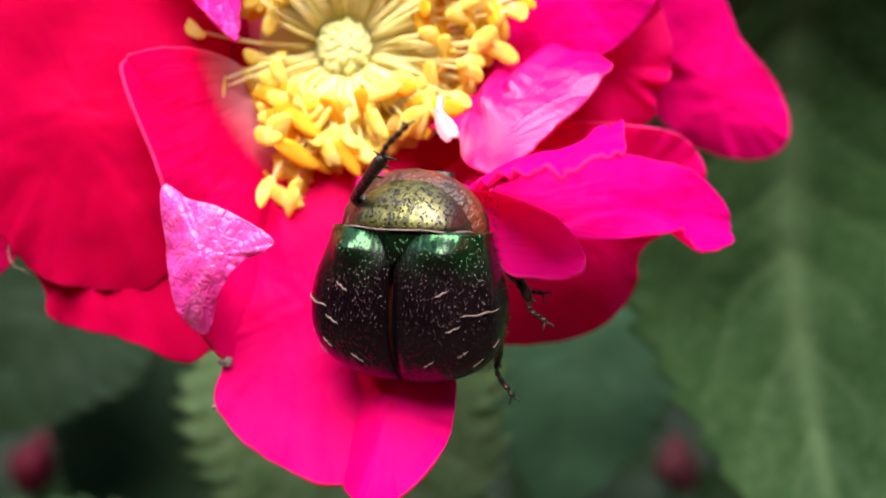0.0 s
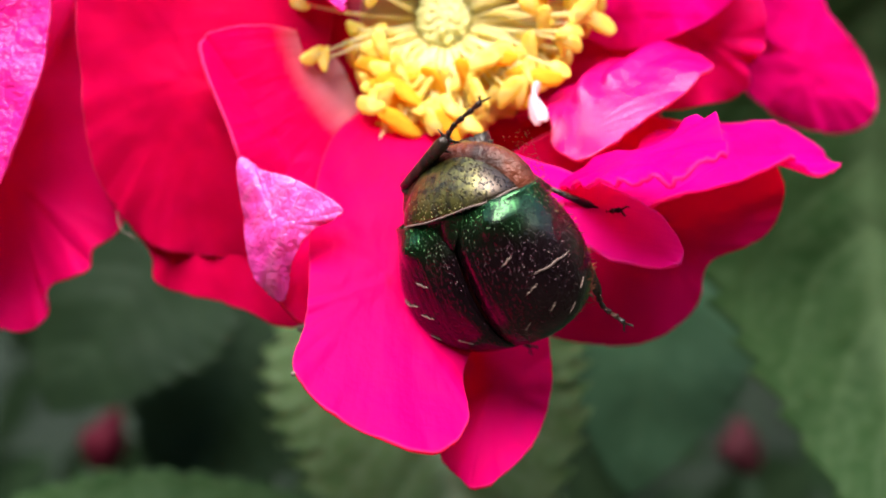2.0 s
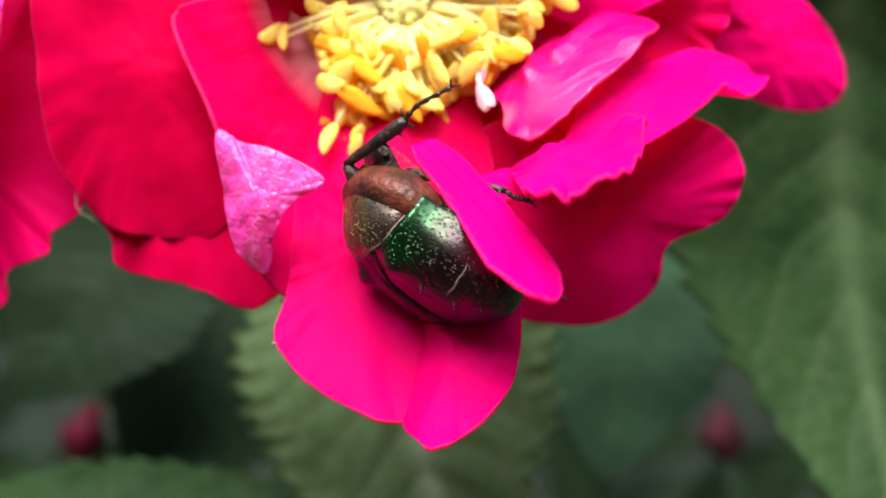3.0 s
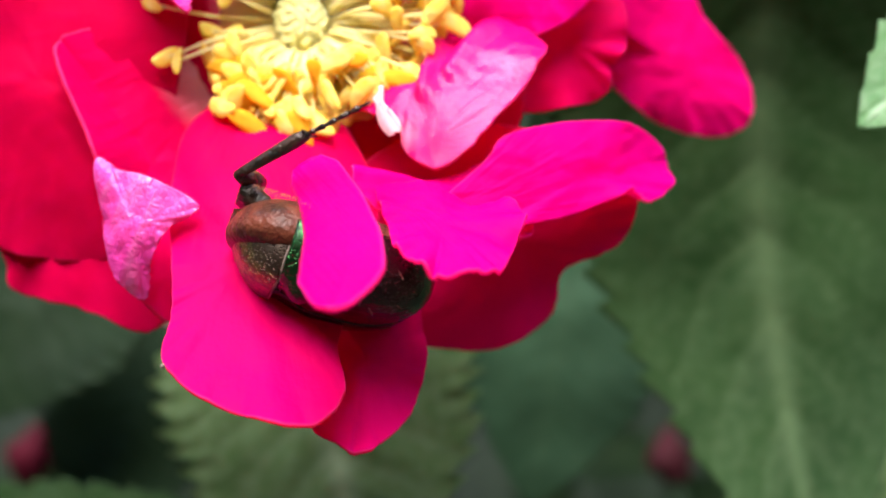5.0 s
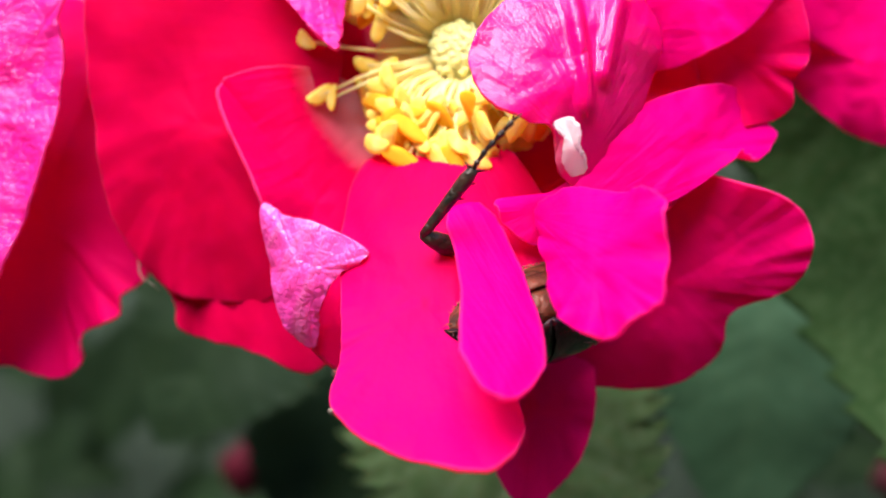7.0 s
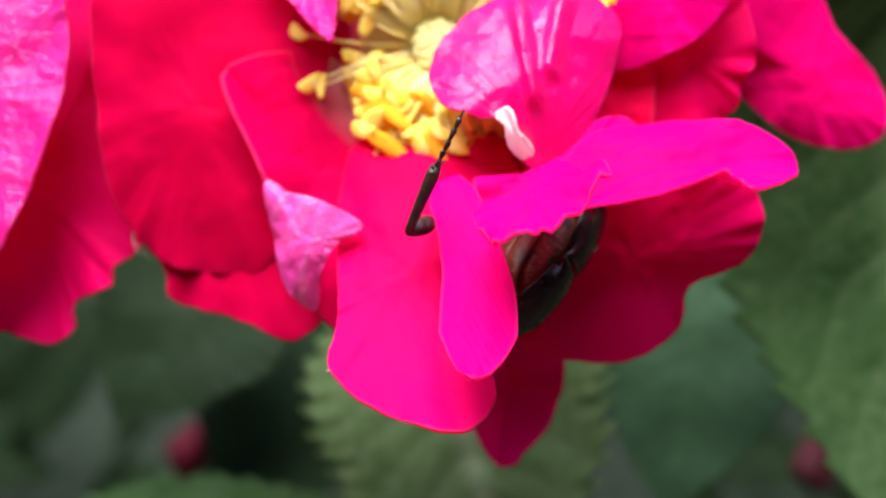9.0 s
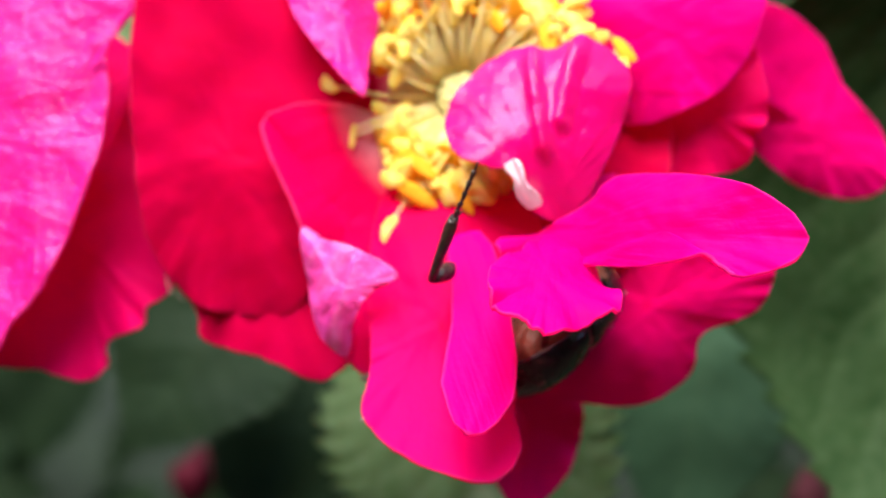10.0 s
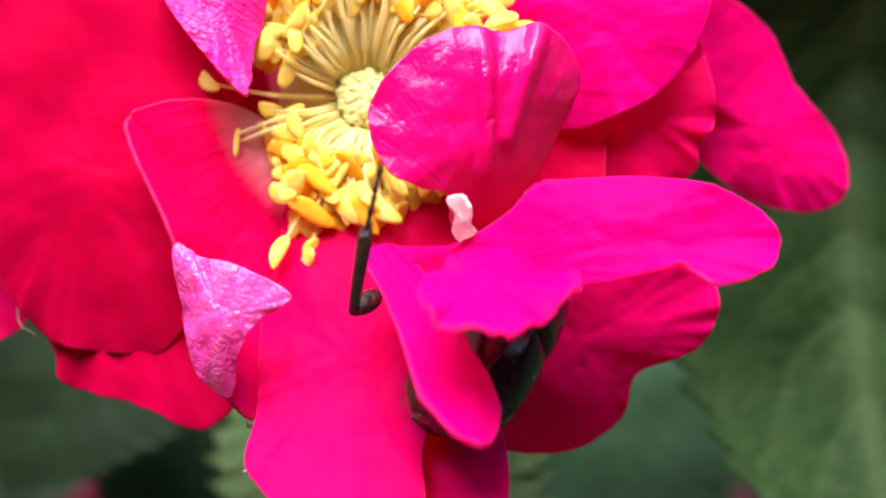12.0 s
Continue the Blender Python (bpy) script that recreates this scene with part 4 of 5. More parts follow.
hind_right = leg(beetle, (2.4, -1.2, -2.2), (5.0, -2.2, -2.4), (4.8, -5.2, -3.0), (5.6, -7.4, -3.2))


def motions():
    walk(front_left, [
        (0.0, pose(-0.00000, -0.00000, 0.00000, 0.0, -0.0, 0.0)),
        (0.5, pose(-0.00037, -0.00025, 0.00003, 0.7, -0.6, 0.9)),
        (1.0, pose(-0.00100, -0.00020, -0.00045, -0.5, 0.6, -7.0)),
        (1.5, pose(-0.00127, -0.00007, -0.00038, -1.5, -0.2, -7.2)),
        (2.0, pose(-0.00131, -0.00037, -0.00004, 0.7, -1.0, -5.7)),
        (2.5, pose(-0.00035, -0.00009, 0.00011, 0.3, -1.2, -4.9)),
        (3.0, pose(-0.00070, 0.00028, 0.00065, 1.5, -2.3, -4.0)),
        (3.2, pose(-0.00082, 0.00043, 0.00092, 2.8, -2.3, -0.6)),
        (4.8, pose(-0.00114, 0.00045, -0.00030, 1.4, -0.1, -4.8)),
        (5.0, pose(-0.00139, 0.00103, 0.00046, 1.0, -2.8, -4.0)),
        (5.5, pose(-0.00041, 0.00014, 0.00001, 2.3, 2.9, 0.7)),
        (6.0, pose(-0.00086, 0.00095, -0.00016, 1.0, 0.6, 0.4)),
        (6.5, pose(-0.00097, 0.00124, 0.00006, 1.0, -1.4, 0.3)),
        (6.7, pose(-0.00127, 0.00099, 0.00014, 0.9, -2.0, 1.6)),
        (8.5, pose(-0.00122, 0.00107, 0.00118, 5.0, -4.1, -3.2)),
        (9.0, pose(-0.00072, 0.00079, 0.00117, 5.1, -4.2, -3.6)),
        (9.5, pose(-0.00031, 0.00016, 0.00103, 5.0, -3.4, -2.2)),
        (10.0, pose(-0.00011, -0.00018, 0.00080, 3.6, -3.3, -2.8)),
        (10.5, pose(-0.00005, 0.00014, 0.00051, 2.2, -3.3, -1.1)),
        (11.0, pose(-0.00025, 0.00028, 0.00052, 1.5, -3.4, 2.1)),
        (11.5, pose(-0.00046, 0.00031, 0.00064, -1.0, -4.5, 2.4)),
        (12.0, pose(-0.00038, 0.00019, 0.00084, 0.5, -4.1, -0.1)),
    ])
    walk(bottom_left, [
        (0.0, pose(0.00000, 0.00000, 0.00000, 0.0, -0.0, 0.0)),
        (0.5, pose(0.00001, -0.00007, -0.00027, -0.8, 0.6, 1.1)),
        (1.0, pose(-0.00120, -0.00070, -0.00166, -9.9, 3.6, 6.2)),
        (1.5, pose(-0.00193, -0.00108, -0.00222, -14.3, 3.3, 10.1)),
        (2.0, pose(-0.00149, -0.00090, -0.00197, -12.3, 2.7, 8.6)),
        (2.5, pose(-0.00001, -0.00016, -0.00059, -3.9, 1.2, 0.5)),
        (3.0, pose(0.00023, -0.00011, -0.00010, -2.1, 2.0, 2.2)),
        (3.2, pose(0.00017, -0.00004, 0.00029, -2.1, 0.3, 0.2)),
        (4.8, pose(-0.00311, -0.00106, -0.00181, -15.4, -5.9, 9.1)),
        (5.0, pose(-0.00227, -0.00066, -0.00096, -14.1, -4.2, 10.3)),
        (5.5, pose(-0.00193, -0.00069, -0.00118, -13.0, -2.4, 12.0)),
        (6.0, pose(-0.00168, -0.00067, -0.00132, -16.1, -2.9, 11.9)),
        (6.5, pose(-0.00147, -0.00076, -0.00165, -19.9, -4.9, 11.2)),
        (8.5, pose(-0.00127, -0.00066, -0.00093, -16.4, -3.9, 12.1)),
        (9.0, pose(-0.00074, -0.00041, -0.00049, -12.0, -4.0, 8.4)),
        (9.5, pose(-0.00039, -0.00032, -0.00046, -9.8, -2.8, 8.2)),
        (10.0, pose(-0.00061, -0.00035, -0.00047, -9.3, -3.2, 9.1)),
        (10.5, pose(-0.00081, -0.00029, -0.00041, -9.6, -4.1, 9.8)),
        (11.0, pose(-0.00054, -0.00006, 0.00015, -5.1, -4.2, 6.9)),
        (11.5, pose(-0.00023, 0.00002, 0.00047, -4.3, -3.9, 5.2)),
        (12.0, pose(-0.00007, 0.00004, 0.00050, -4.3, -3.1, 4.0)),
    ])
    walk(bottom_right, [
        (0.0, pose(-0.00018, 0.00000, 0.00016, -4.9, -3.6, -4.1)),
        (0.5, pose(0.00108, 0.00004, 0.00006, 0.4, 2.8, 5.4)),
        (1.0, pose(-0.00030, -0.00024, -0.00073, -8.4, -1.3, -3.7)),
        (1.5, pose(0.00000, 0.00000, 0.00000, 0.0, -0.0, 0.0)),
        (2.0, pose(0.00061, -0.00000, -0.00006, 2.3, 1.6, 3.1)),
        (2.5, pose(0.00158, -0.00063, -0.00068, -11.3, -1.2, -8.0)),
        (3.0, pose(0.00127, -0.00015, -0.00002, -6.8, 0.3, -3.9)),
        (4.8, pose(0.00144, 0.00067, 0.00073, -5.3, 5.5, 14.7)),
        (5.0, pose(0.00130, 0.00081, 0.00106, -5.7, 6.0, 17.7)),
        (5.5, pose(0.00083, 0.00027, 0.00085, -4.6, 1.3, 7.7)),
        (6.0, pose(0.00056, 0.00016, 0.00093, -6.1, -0.1, 8.1)),
        (6.5, pose(0.00058, 0.00024, 0.00180, 5.5, -1.3, 6.2)),
        (8.5, pose(0.00145, 0.00045, 0.00019, 30.8, -1.9, 9.0)),
        (9.0, pose(0.00186, 0.00036, 0.00027, 29.6, -1.6, 9.2)),
        (9.5, pose(0.00143, 0.00039, 0.00048, 25.3, -2.2, 9.0)),
        (10.5, pose(0.00050, 0.00012, 0.00033, 20.4, -3.9, 0.7)),
        (11.0, pose(0.00004, 0.00005, 0.00056, 7.1, -5.1, 0.7)),
        (12.0, pose(0.00011, 0.00000, 0.00007, 3.2, -5.1, 1.3)),
    ])
    walk(upright, [
        (0.0, pose(0.00909, -0.00689, -0.00791, -62.0, -20.9, -39.3)),
        (0.5, pose(0.00884, -0.00668, -0.00847, -61.8, -15.8, -36.3)),
        (1.0, pose(0.00832, -0.00704, -0.00786, -65.8, -19.0, -45.7)),
        (1.5, pose(0.00843, -0.00692, -0.00816, -66.8, -15.8, -42.7)),
        (2.0, pose(0.00834, -0.00659, -0.00896, -68.1, -19.1, -44.8)),
        (2.5, pose(0.00806, -0.00668, -0.00973, -66.1, -19.0, -41.8)),
        (3.0, pose(0.00787, -0.00665, -0.00909, -63.3, -25.6, -51.1)),
        (5.0, pose(0.00866, -0.00649, -0.00913, -52.5, -15.4, -33.0)),
        (5.5, pose(0.00779, -0.00587, -0.00886, -14.6, 0.1, 19.5)),
        (6.0, pose(0.00773, -0.00592, -0.00799, -14.5, -0.3, 24.0)),
        (6.5, pose(0.00751, -0.00601, -0.00793, -14.6, -0.9, 25.1)),
        (8.5, pose(0.00733, -0.00593, -0.00827, -19.9, -7.7, -5.3)),
        (9.0, pose(0.00740, -0.00619, -0.00803, -21.1, -8.9, -2.3)),
        (9.5, pose(0.00677, -0.00630, -0.00791, -12.7, -4.1, -0.4)),
        (10.0, pose(0.00656, -0.00641, -0.00779, -18.7, -7.7, -6.2)),
        (10.5, pose(0.00642, -0.00643, -0.00752, -10.1, -7.5, -6.4)),
        (11.0, pose(0.00687, -0.00589, -0.00802, -17.1, -8.6, -1.2)),
        (11.5, pose(0.00714, -0.00573, -0.00735, -14.0, 1.3, 8.3)),
        (12.0, pose(0.00642, -0.00562, -0.00728, 5.1, -0.4, 13.0)),
    ])
    walk(right_fold, [
        (0.0, pose(0.00665, -0.00751, -0.01041, -9.0, 6.0, 30.1)),
        (0.5, pose(0.00687, -0.00767, -0.01072, -5.7, 16.2, 38.2)),
        (1.0, pose(0.00748, -0.00773, -0.01043, -6.0, 8.6, 36.7)),
        (1.5, pose(0.00761, -0.00781, -0.01120, -39.8, -6.7, 30.5)),
        (2.0, pose(0.00819, -0.00846, -0.01221, -40.3, -1.2, 33.0)),
        (2.5, pose(0.00752, -0.00784, -0.01262, -29.4, -12.1, 40.4)),
        (3.0, pose(0.00813, -0.00785, -0.01227, -43.0, -15.2, 39.1)),
        (5.0, pose(0.00760, -0.00771, -0.01264, -5.2, -10.0, 40.6)),
        (5.5, pose(0.00773, -0.00770, -0.01232, -6.3, -22.0, 57.4)),
        (6.0, pose(0.00651, -0.00740, -0.01157, -5.8, -21.1, 58.7)),
        (6.5, pose(0.00583, -0.00779, -0.01129, -7.9, -24.6, 60.2)),
        (8.5, pose(0.00511, -0.00749, -0.01127, -41.5, 0.4, 15.7)),
        (9.0, pose(0.00488, -0.00776, -0.01121, -25.8, -2.1, 16.5)),
        (9.5, pose(0.00525, -0.00831, -0.00965, -5.9, 4.8, -16.7)),
        (10.0, pose(0.00552, -0.00826, -0.01011, -5.4, 3.6, -21.1)),
        (10.5, pose(0.00546, -0.00843, -0.01000, -5.6, 1.4, -19.4)),
        (11.0, pose(0.00536, -0.00840, -0.00991, -5.6, 2.6, -18.9)),
        (11.5, pose(0.00534, -0.00824, -0.00987, -6.0, -2.5, -2.0)),
        (12.0, pose(0.00460, -0.00802, -0.01002, -5.6, -1.0, 1.4)),
    ])
    walk(right_lip, [
        (0.0, pose(0.00739, -0.00861, -0.00938, -62.1, -5.3, -17.5)),
        (0.5, pose(0.00662, -0.00908, -0.01060, -67.8, -0.7, -11.9)),
        (1.0, pose(0.00684, -0.00902, -0.00938, -66.7, -7.6, -10.0)),
        (1.5, pose(0.00731, -0.00928, -0.01022, -56.5, -14.7, -17.6)),
        (2.0, pose(0.00690, -0.00894, -0.01104, -54.5, -9.7, -16.2)),
        (2.5, pose(0.00648, -0.00883, -0.01180, -46.5, -7.4, -27.4)),
        (3.0, pose(0.00632, -0.00874, -0.01153, -48.9, -3.4, -29.7)),
        (5.0, pose(0.00515, -0.00872, -0.01113, -47.3, 19.5, -16.0)),
        (5.5, pose(0.00513, -0.00910, -0.01100, -26.0, 6.6, -22.7)),
        (6.0, pose(0.00542, -0.00913, -0.01069, -19.7, 10.5, -13.7)),
        (6.5, pose(0.00542, -0.00864, -0.01042, -11.4, 1.0, -18.1)),
        (8.5, pose(0.00635, -0.00837, -0.00974, -39.1, -8.5, -35.9)),
        (9.0, pose(0.00626, -0.00892, -0.00926, -47.0, 13.0, -44.4)),
        (9.5, pose(0.00567, -0.00909, -0.00936, -47.8, 18.1, -45.5)),
        (10.0, pose(0.00604, -0.00895, -0.00968, -70.9, 42.4, -50.7)),
        (10.5, pose(0.00614, -0.00891, -0.00966, -66.1, 46.3, -44.4)),
        (11.0, pose(0.00597, -0.00869, -0.00941, -63.3, 45.3, -38.9)),
        (11.5, pose(0.00659, -0.00903, -0.00924, -57.8, 24.7, -37.2)),
        (12.0, pose(0.00610, -0.00884, -0.00921, -60.1, 25.0, -41.1)),
    ])
    walk(tongue, [
        (0.0, pose(0.00111, -0.00762, -0.00901, -69.7, -69.3, 61.2)),
        (0.5, pose(0.00135, -0.00715, -0.00892, -51.6, -64.9, 42.4)),
        (1.0, pose(0.00154, -0.00722, -0.00869, -74.1, -64.0, 66.4)),
        (1.5, pose(0.00160, -0.00721, -0.00873, -68.3, -65.2, 61.4)),
        (2.0, pose(0.00150, -0.00755, -0.00920, -60.8, -57.1, 53.1)),
        (2.5, pose(0.00212, -0.00926, -0.00968, -45.0, -15.7, 40.4)),
        (3.0, pose(0.00159, -0.00985, -0.00955, -48.2, -14.4, 41.1)),
        (5.0, pose(0.00168, -0.01118, -0.00941, -53.6, -31.2, 11.5)),
        (5.5, pose(0.00112, -0.01037, -0.00952, -48.4, -15.1, 22.2)),
        (6.0, pose(0.00130, -0.00917, -0.00907, -48.6, -13.2, 23.9)),
        (6.5, pose(0.00165, -0.00895, -0.00946, -45.0, -8.6, 29.8)),
        (8.5, pose(0.00175, -0.00920, -0.00925, -39.1, -21.9, 18.4)),
        (9.0, pose(0.00169, -0.00946, -0.00917, -34.0, -23.5, 12.5)),
        (9.5, pose(0.00162, -0.00930, -0.00938, -34.2, -22.9, 9.6)),
        (10.0, pose(0.00122, -0.00931, -0.00931, -30.4, -12.9, 15.6)),
        (10.5, pose(0.00153, -0.00919, -0.00878, -28.3, -9.2, 26.3)),
        (11.0, pose(0.00181, -0.00895, -0.00885, -35.6, -4.8, 35.6)),
        (11.5, pose(0.00201, -0.00899, -0.00839, -46.4, -11.2, 43.0)),
        (12.0, pose(0.00182, -0.00903, -0.00870, -44.1, -11.9, 39.7)),
    ])
    walk(low_right, [
        (0.0, pose(0.00000, 0.00000, 0.00000, 4.2, -11.1, 1.1)),
        (0.5, pose(0.00000, 0.00000, 0.00000, 6.7, -15.5, 1.3)),
        (1.0, pose(0.00000, 0.00000, 0.00000, 6.2, -15.9, 1.0)),
        (1.5, pose(0.00000, 0.00000, 0.00000, 0.2, -2.2, -0.5)),
        (2.0, pose(0.00000, 0.00000, 0.00000, -2.5, -2.3, -2.2)),
        (2.5, pose(0.00000, 0.00000, 0.00000, -1.2, -1.9, -1.3)),
        (3.0, pose(0.00000, 0.00000, 0.00000, -0.3, -1.6, -0.5)),
        (5.0, pose(0.00000, 0.00000, 0.00000, -0.2, -1.3, -0.4)),
        (5.5, pose(0.00000, 0.00000, 0.00000, 6.2, 1.3, 0.7)),
        (6.0, pose(0.00000, 0.00000, 0.00000, 6.8, 0.6, 1.5)),
        (6.5, pose(0.00000, 0.00000, 0.00000, 5.6, 1.1, 1.4)),
        (8.5, pose(0.00000, 0.00000, 0.00000, 1.9, -0.5, 0.2)),
        (9.0, pose(0.00000, 0.00000, 0.00000, -1.2, -0.8, -0.8)),
        (9.5, pose(0.00000, 0.00000, 0.00000, -1.7, -0.7, -0.8)),
        (10.0, pose(0.00000, 0.00000, 0.00000, -1.2, -0.3, -0.6)),
        (10.5, pose(0.00000, 0.00000, 0.00000, -0.8, -0.3, -0.4)),
        (11.0, pose(0.00000, 0.00000, 0.00000, -0.1, 1.3, 0.2)),
        (11.5, pose(0.00000, 0.00000, 0.00000, -1.0, 0.2, -0.3)),
        (12.0, pose(0.00000, 0.00000, 0.00000, 0.3, 0.7, 0.3)),
    ])
    walk(right_base, [
        (0.0, pose(0.00433, -0.00794, -0.00967, -51.2, 11.0, 34.1)),
        (1.0, pose(0.00493, -0.00806, -0.01053, -65.9, 4.3, 18.5)),
        (2.0, pose(0.00571, -0.00787, -0.01244, -62.2, -4.4, 16.7)),
        (2.5, pose(0.00571, -0.00787, -0.01244, -62.2, -4.4, 16.7)),
        (3.0, pose(0.00562, -0.00799, -0.01189, -62.8, -1.2, 34.4)),
        (5.0, pose(0.00586, -0.00801, -0.01061, -29.3, 19.2, 25.4)),
        (5.5, pose(0.00485, -0.00813, -0.01026, -2.6, 13.6, 39.6)),
        (6.0, pose(0.00474, -0.00802, -0.00948, -1.6, 8.5, 46.1)),
        (6.5, pose(0.00509, -0.00801, -0.00987, -6.5, 1.6, 44.2)),
        (8.5, pose(0.00543, -0.00782, -0.00967, -18.7, -15.0, 39.4)),
        (9.0, pose(0.00547, -0.00798, -0.00965, -9.5, -3.5, 27.6)),
        (9.5, pose(0.00508, -0.00782, -0.00962, 0.0, -12.0, 47.7)),
        (10.0, pose(0.00488, -0.00830, -0.01024, -2.9, -7.8, 45.7)),
        (10.5, pose(0.00466, -0.00824, -0.01001, -8.4, -2.1, 50.2)),
        (11.0, pose(0.00482, -0.00814, -0.01009, -14.7, -2.0, 48.0)),
        (11.5, pose(0.00451, -0.00827, -0.00941, -6.1, -2.6, 29.2)),
        (12.0, pose(0.00446, -0.00822, -0.00952, -2.2, -3.3, 20.3)),
    ])
    walk(beetle, [
        (0.0, pose(-0.00172, -0.00752, 0.59867, 92.8, 3.7, -19.2)),
        (0.5, pose(-0.00271, -0.00849, 0.59823, 94.5, -1.9, -27.9)),
        (1.0, pose(-0.00218, -0.00901, 0.59928, 91.7, -6.1, -30.2)),
        (1.5, pose(-0.00220, -0.00883, 0.59917, 97.9, -8.9, -31.8)),
        (2.0, pose(-0.00344, -0.00884, 0.59827, 108.7, -14.4, -33.6)),
        (2.5, pose(-0.00484, -0.00664, 0.59662, 137.5, -15.6, -63.3)),
        (3.0, pose(-0.00442, -0.00682, 0.59691, 140.4, -8.8, -69.0)),
        (5.0, pose(-0.00332, -0.00759, 0.59740, 163.0, -11.1, -73.1)),
        (5.5, pose(-0.00318, -0.00385, 0.59693, -163.8, -0.7, -97.2)),
        (6.0, pose(-0.00329, -0.00389, 0.59696, -168.9, 5.8, -140.9)),
        (6.5, pose(-0.00267, -0.00328, 0.59670, -172.3, 11.6, -150.4)),
        (8.5, pose(-0.00110, -0.00325, 0.59786, 171.7, 37.1, -156.7)),
        (9.0, pose(-0.00033, -0.00260, 0.59873, -178.3, 51.6, -148.3)),
        (9.5, pose(-0.00083, -0.00295, 0.59851, 175.5, 49.2, -153.1)),
        (10.0, pose(-0.00091, -0.00115, 0.59715, -173.1, 39.0, -138.2)),
        (10.5, pose(-0.00098, -0.00045, 0.59705, -164.5, 35.1, -135.7)),
        (11.0, pose(-0.00014, -0.00029, 0.59709, -170.5, 41.0, -148.5)),
        (11.5, pose(0.00091, -0.00185, 0.59877, -165.4, 45.8, -132.9)),
        (12.0, pose(0.00074, -0.00361, 0.59795, -150.7, 48.3, -128.6)),
    ])
    walk(fore_left, [
        (0.0, pose(-0.00282, 0.00386, 0.00139, -69.8, -16.4, -8.7)),
        (0.5, pose(-0.00406, 0.00258, 0.00301, -87.3, 17.4, 33.5)),
        (1.0, pose(-0.00469, 0.00290, 0.00164, -76.1, 6.6, -3.3)),
        (1.5, pose(-0.00436, 0.00315, 0.00153, -86.4, 2.8, -9.4)),
        (2.0, pose(-0.00314, 0.00436, 0.00026, -101.6, -5.6, -25.8)),
        (2.5, pose(0.00095, 0.00603, -0.00075, -148.2, 9.8, -57.5)),
        (3.0, pose(0.00037, 0.00615, -0.00073, -163.3, -1.0, -43.3)),
        (5.0, pose(0.00186, 0.00585, -0.00274, -140.9, 7.7, -87.2)),
        (5.5, pose(0.00678, 0.00183, -0.00466, -145.2, -4.7, -115.9)),
        (6.0, pose(0.00569, -0.00388, -0.00452, -156.4, -5.9, -150.7)),
        (6.5, pose(0.00463, -0.00294, -0.00526, -178.9, -13.9, -151.3)),
        (8.5, pose(0.00400, -0.00272, -0.00632, -168.2, -4.9, -163.0)),
        (9.0, pose(0.00413, -0.00298, -0.00721, -169.6, -20.4, -156.7)),
        (9.5, pose(0.00370, -0.00253, -0.00710, -170.5, -16.6, -156.8)),
        (10.0, pose(0.00550, -0.00334, -0.00792, -165.9, -4.4, -149.3)),
        (10.5, pose(0.00595, -0.00480, -0.00697, -157.5, 0.4, -145.3)),
        (11.0, pose(0.00503, -0.00591, -0.00712, -157.5, 0.1, -156.1)),
        (11.5, pose(0.00493, -0.00311, -0.00755, -168.3, -6.4, -151.1)),
        (12.0, pose(0.00370, -0.00297, -0.00709, -160.5, -12.3, -152.4)),
    ])
    walk(fore_right, [
        (0.0, pose(0.00176, 0.00352, -0.00229, 0, 0, -62)),
        (1.0, pose(0.00176, 0.00352, -0.00229, 0, 0, -68)),
        (2.0, pose(0.00176, 0.00352, -0.00229, 0, 0, -64)),
        (2.5, pose(0.00176, 0.00352, -0.00220, 0, 0, -75)),
        (5.0, pose(0.00176, 0.00352, -0.00130, 0, -20, -100)),
        (12.0, pose(0.00176, 0.00352, -0.00090, 0, -25, -100)),
    ])
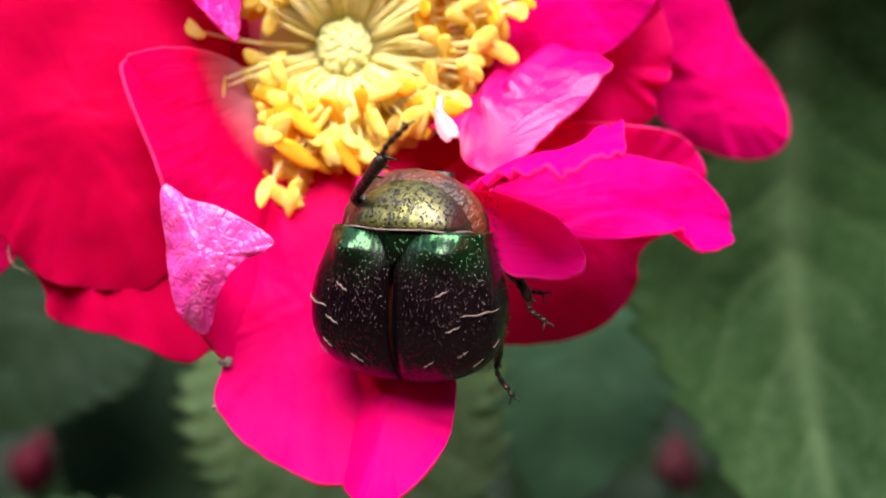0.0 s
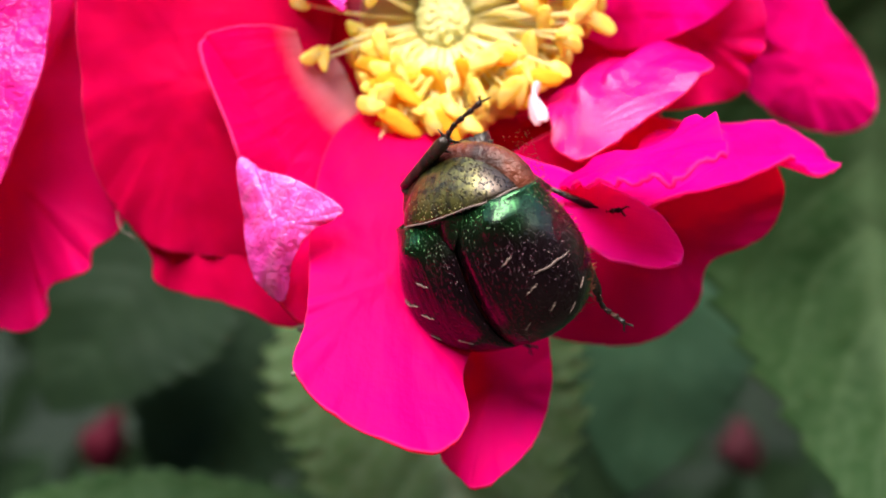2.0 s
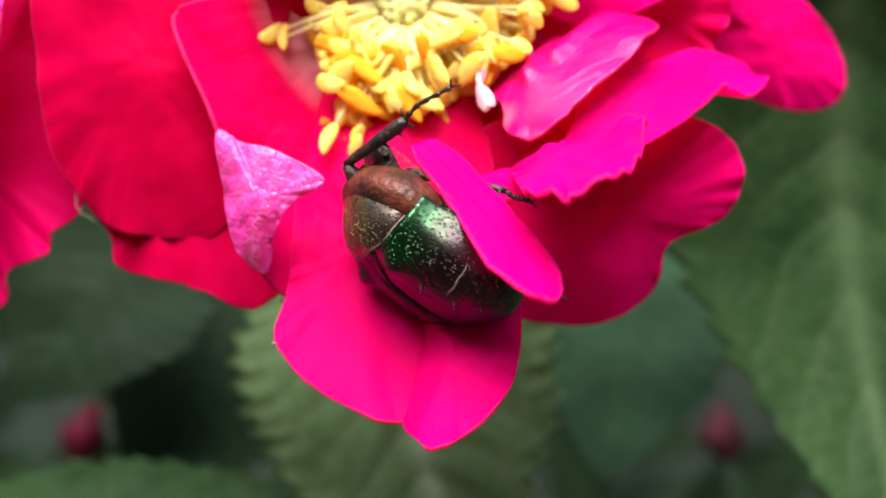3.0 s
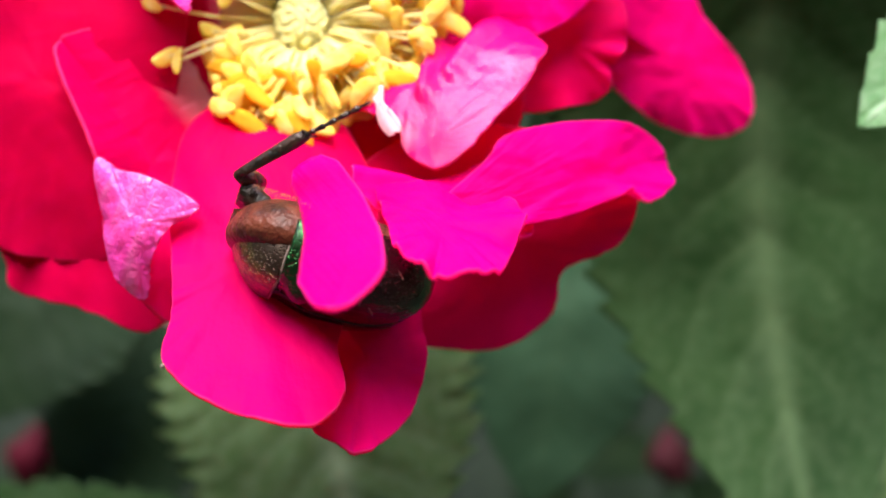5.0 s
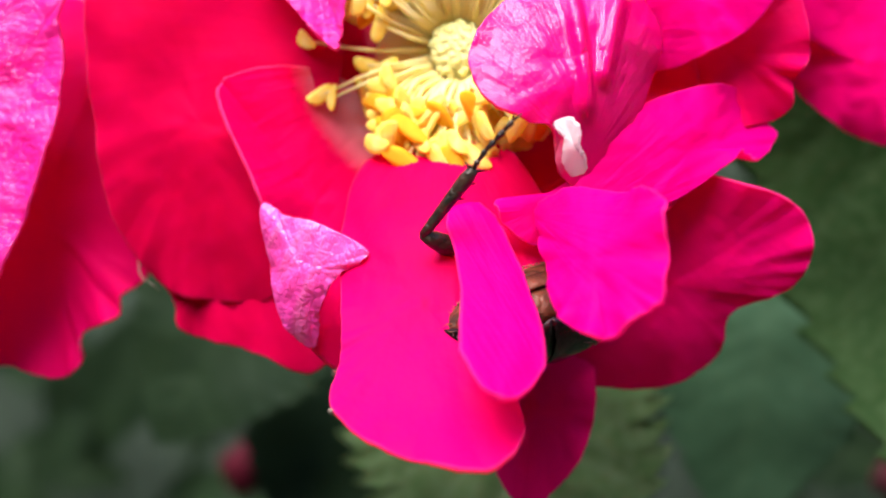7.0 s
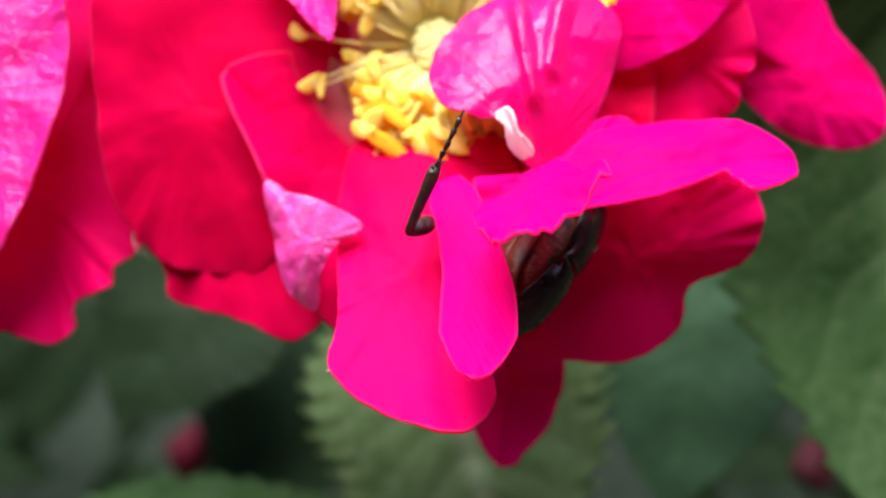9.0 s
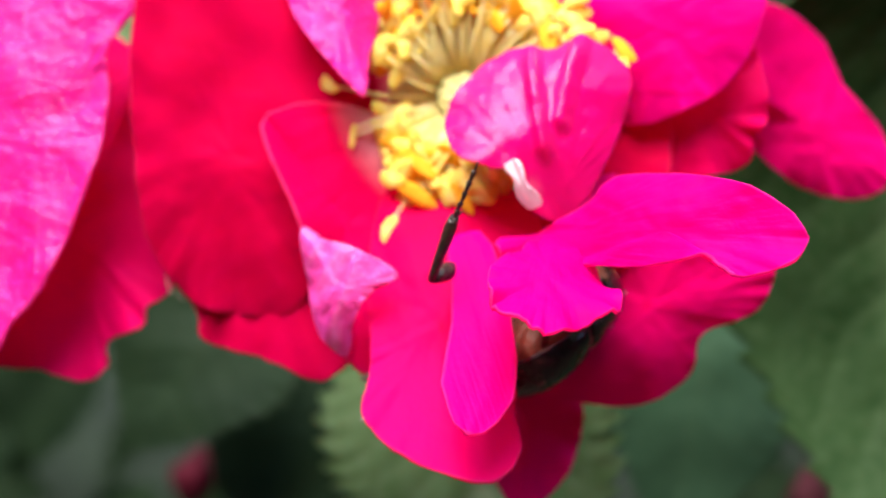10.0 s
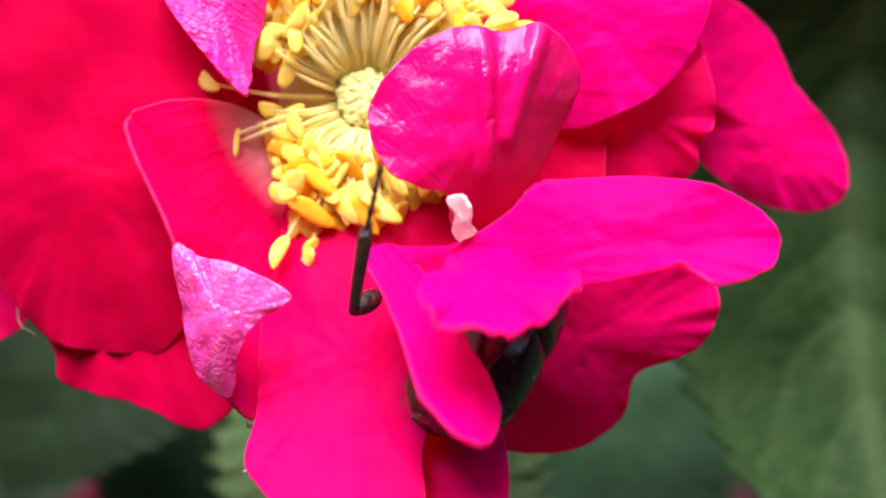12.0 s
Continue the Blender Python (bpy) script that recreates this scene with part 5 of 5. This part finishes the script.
    walk(mid_right, [
        (0.0, pose(0.00229, 0.00132, -0.00176, 0, 0, 0)),
        (0.5, pose(0.00229, 0.00132, -0.00176, 0, 0, -10)),
        (1.0, pose(0.00229, 0.00132, -0.00176, 0, 0, -28)),
        (1.5, pose(0.00229, 0.00132, -0.00176, 0, 0, -34)),
        (2.0, pose(0.00229, 0.00132, -0.00176, 0, 0, -40)),
        (2.5, pose(0.00229, 0.00132, -0.00176, 0, 0, -40)),
        (3.2, pose(0.00229, 0.00132, -0.00176, 0, 0, -40)),
        (5.0, pose(0.00229, 0.00132, -0.00060, 0, 0, -100)),
        (12.0, pose(0.00229, 0.00132, -0.00060, 0, 0, -100)),
    ])
    walk(hind_right, [
        (0.0, pose(0.00211, -0.00106, -0.00194, 0, 0, 0)),
        (1.0, pose(0.00211, -0.00106, -0.00194, 0, 0, 5)),
        (2.0, pose(0.00211, -0.00106, -0.00194, 0, 0, -5)),
        (2.5, pose(0.00211, -0.00106, -0.00194, 0, -5, -20)),
        (5.0, pose(0.00211, -0.00106, -0.00080, 0, -10, -70)),
        (12.0, pose(0.00211, -0.00106, -0.00080, 0, -10, -75)),
    ])
    walk(mid_left, [
        (0.0, pose(-0.00229, 0.00132, -0.00176, 0, 0, 0)),
        (0.5, pose(-0.00229, 0.00132, -0.00176, 0, 0, 6)),
        (1.0, pose(-0.00229, 0.00132, -0.00176, 0, 0, -4)),
        (2.0, pose(-0.00229, 0.00132, -0.00176, 0, 0, 6)),
        (2.5, pose(-0.00229, 0.00132, -0.00176, 0, 0, 70)),
        (5.0, pose(-0.00229, 0.00132, -0.00060, 0, 0, 100)),
        (12.0, pose(-0.00229, 0.00132, -0.00060, 0, 0, 100)),
    ])
    walk(hind_left, [
        (0.0, pose(-0.00211, -0.00106, -0.00194, 0, 0, 0)),
        (1.0, pose(-0.00211, -0.00106, -0.00194, 0, 0, -8)),
        (2.0, pose(-0.00211, -0.00106, -0.00194, 0, 0, 5)),
        (2.5, pose(-0.00211, -0.00106, -0.00194, 0, 5, 30)),
        (5.0, pose(-0.00211, -0.00106, -0.00080, 0, 10, 70)),
        (12.0, pose(-0.00211, -0.00106, -0.00080, 0, 10, 75)),
    ])


motions()
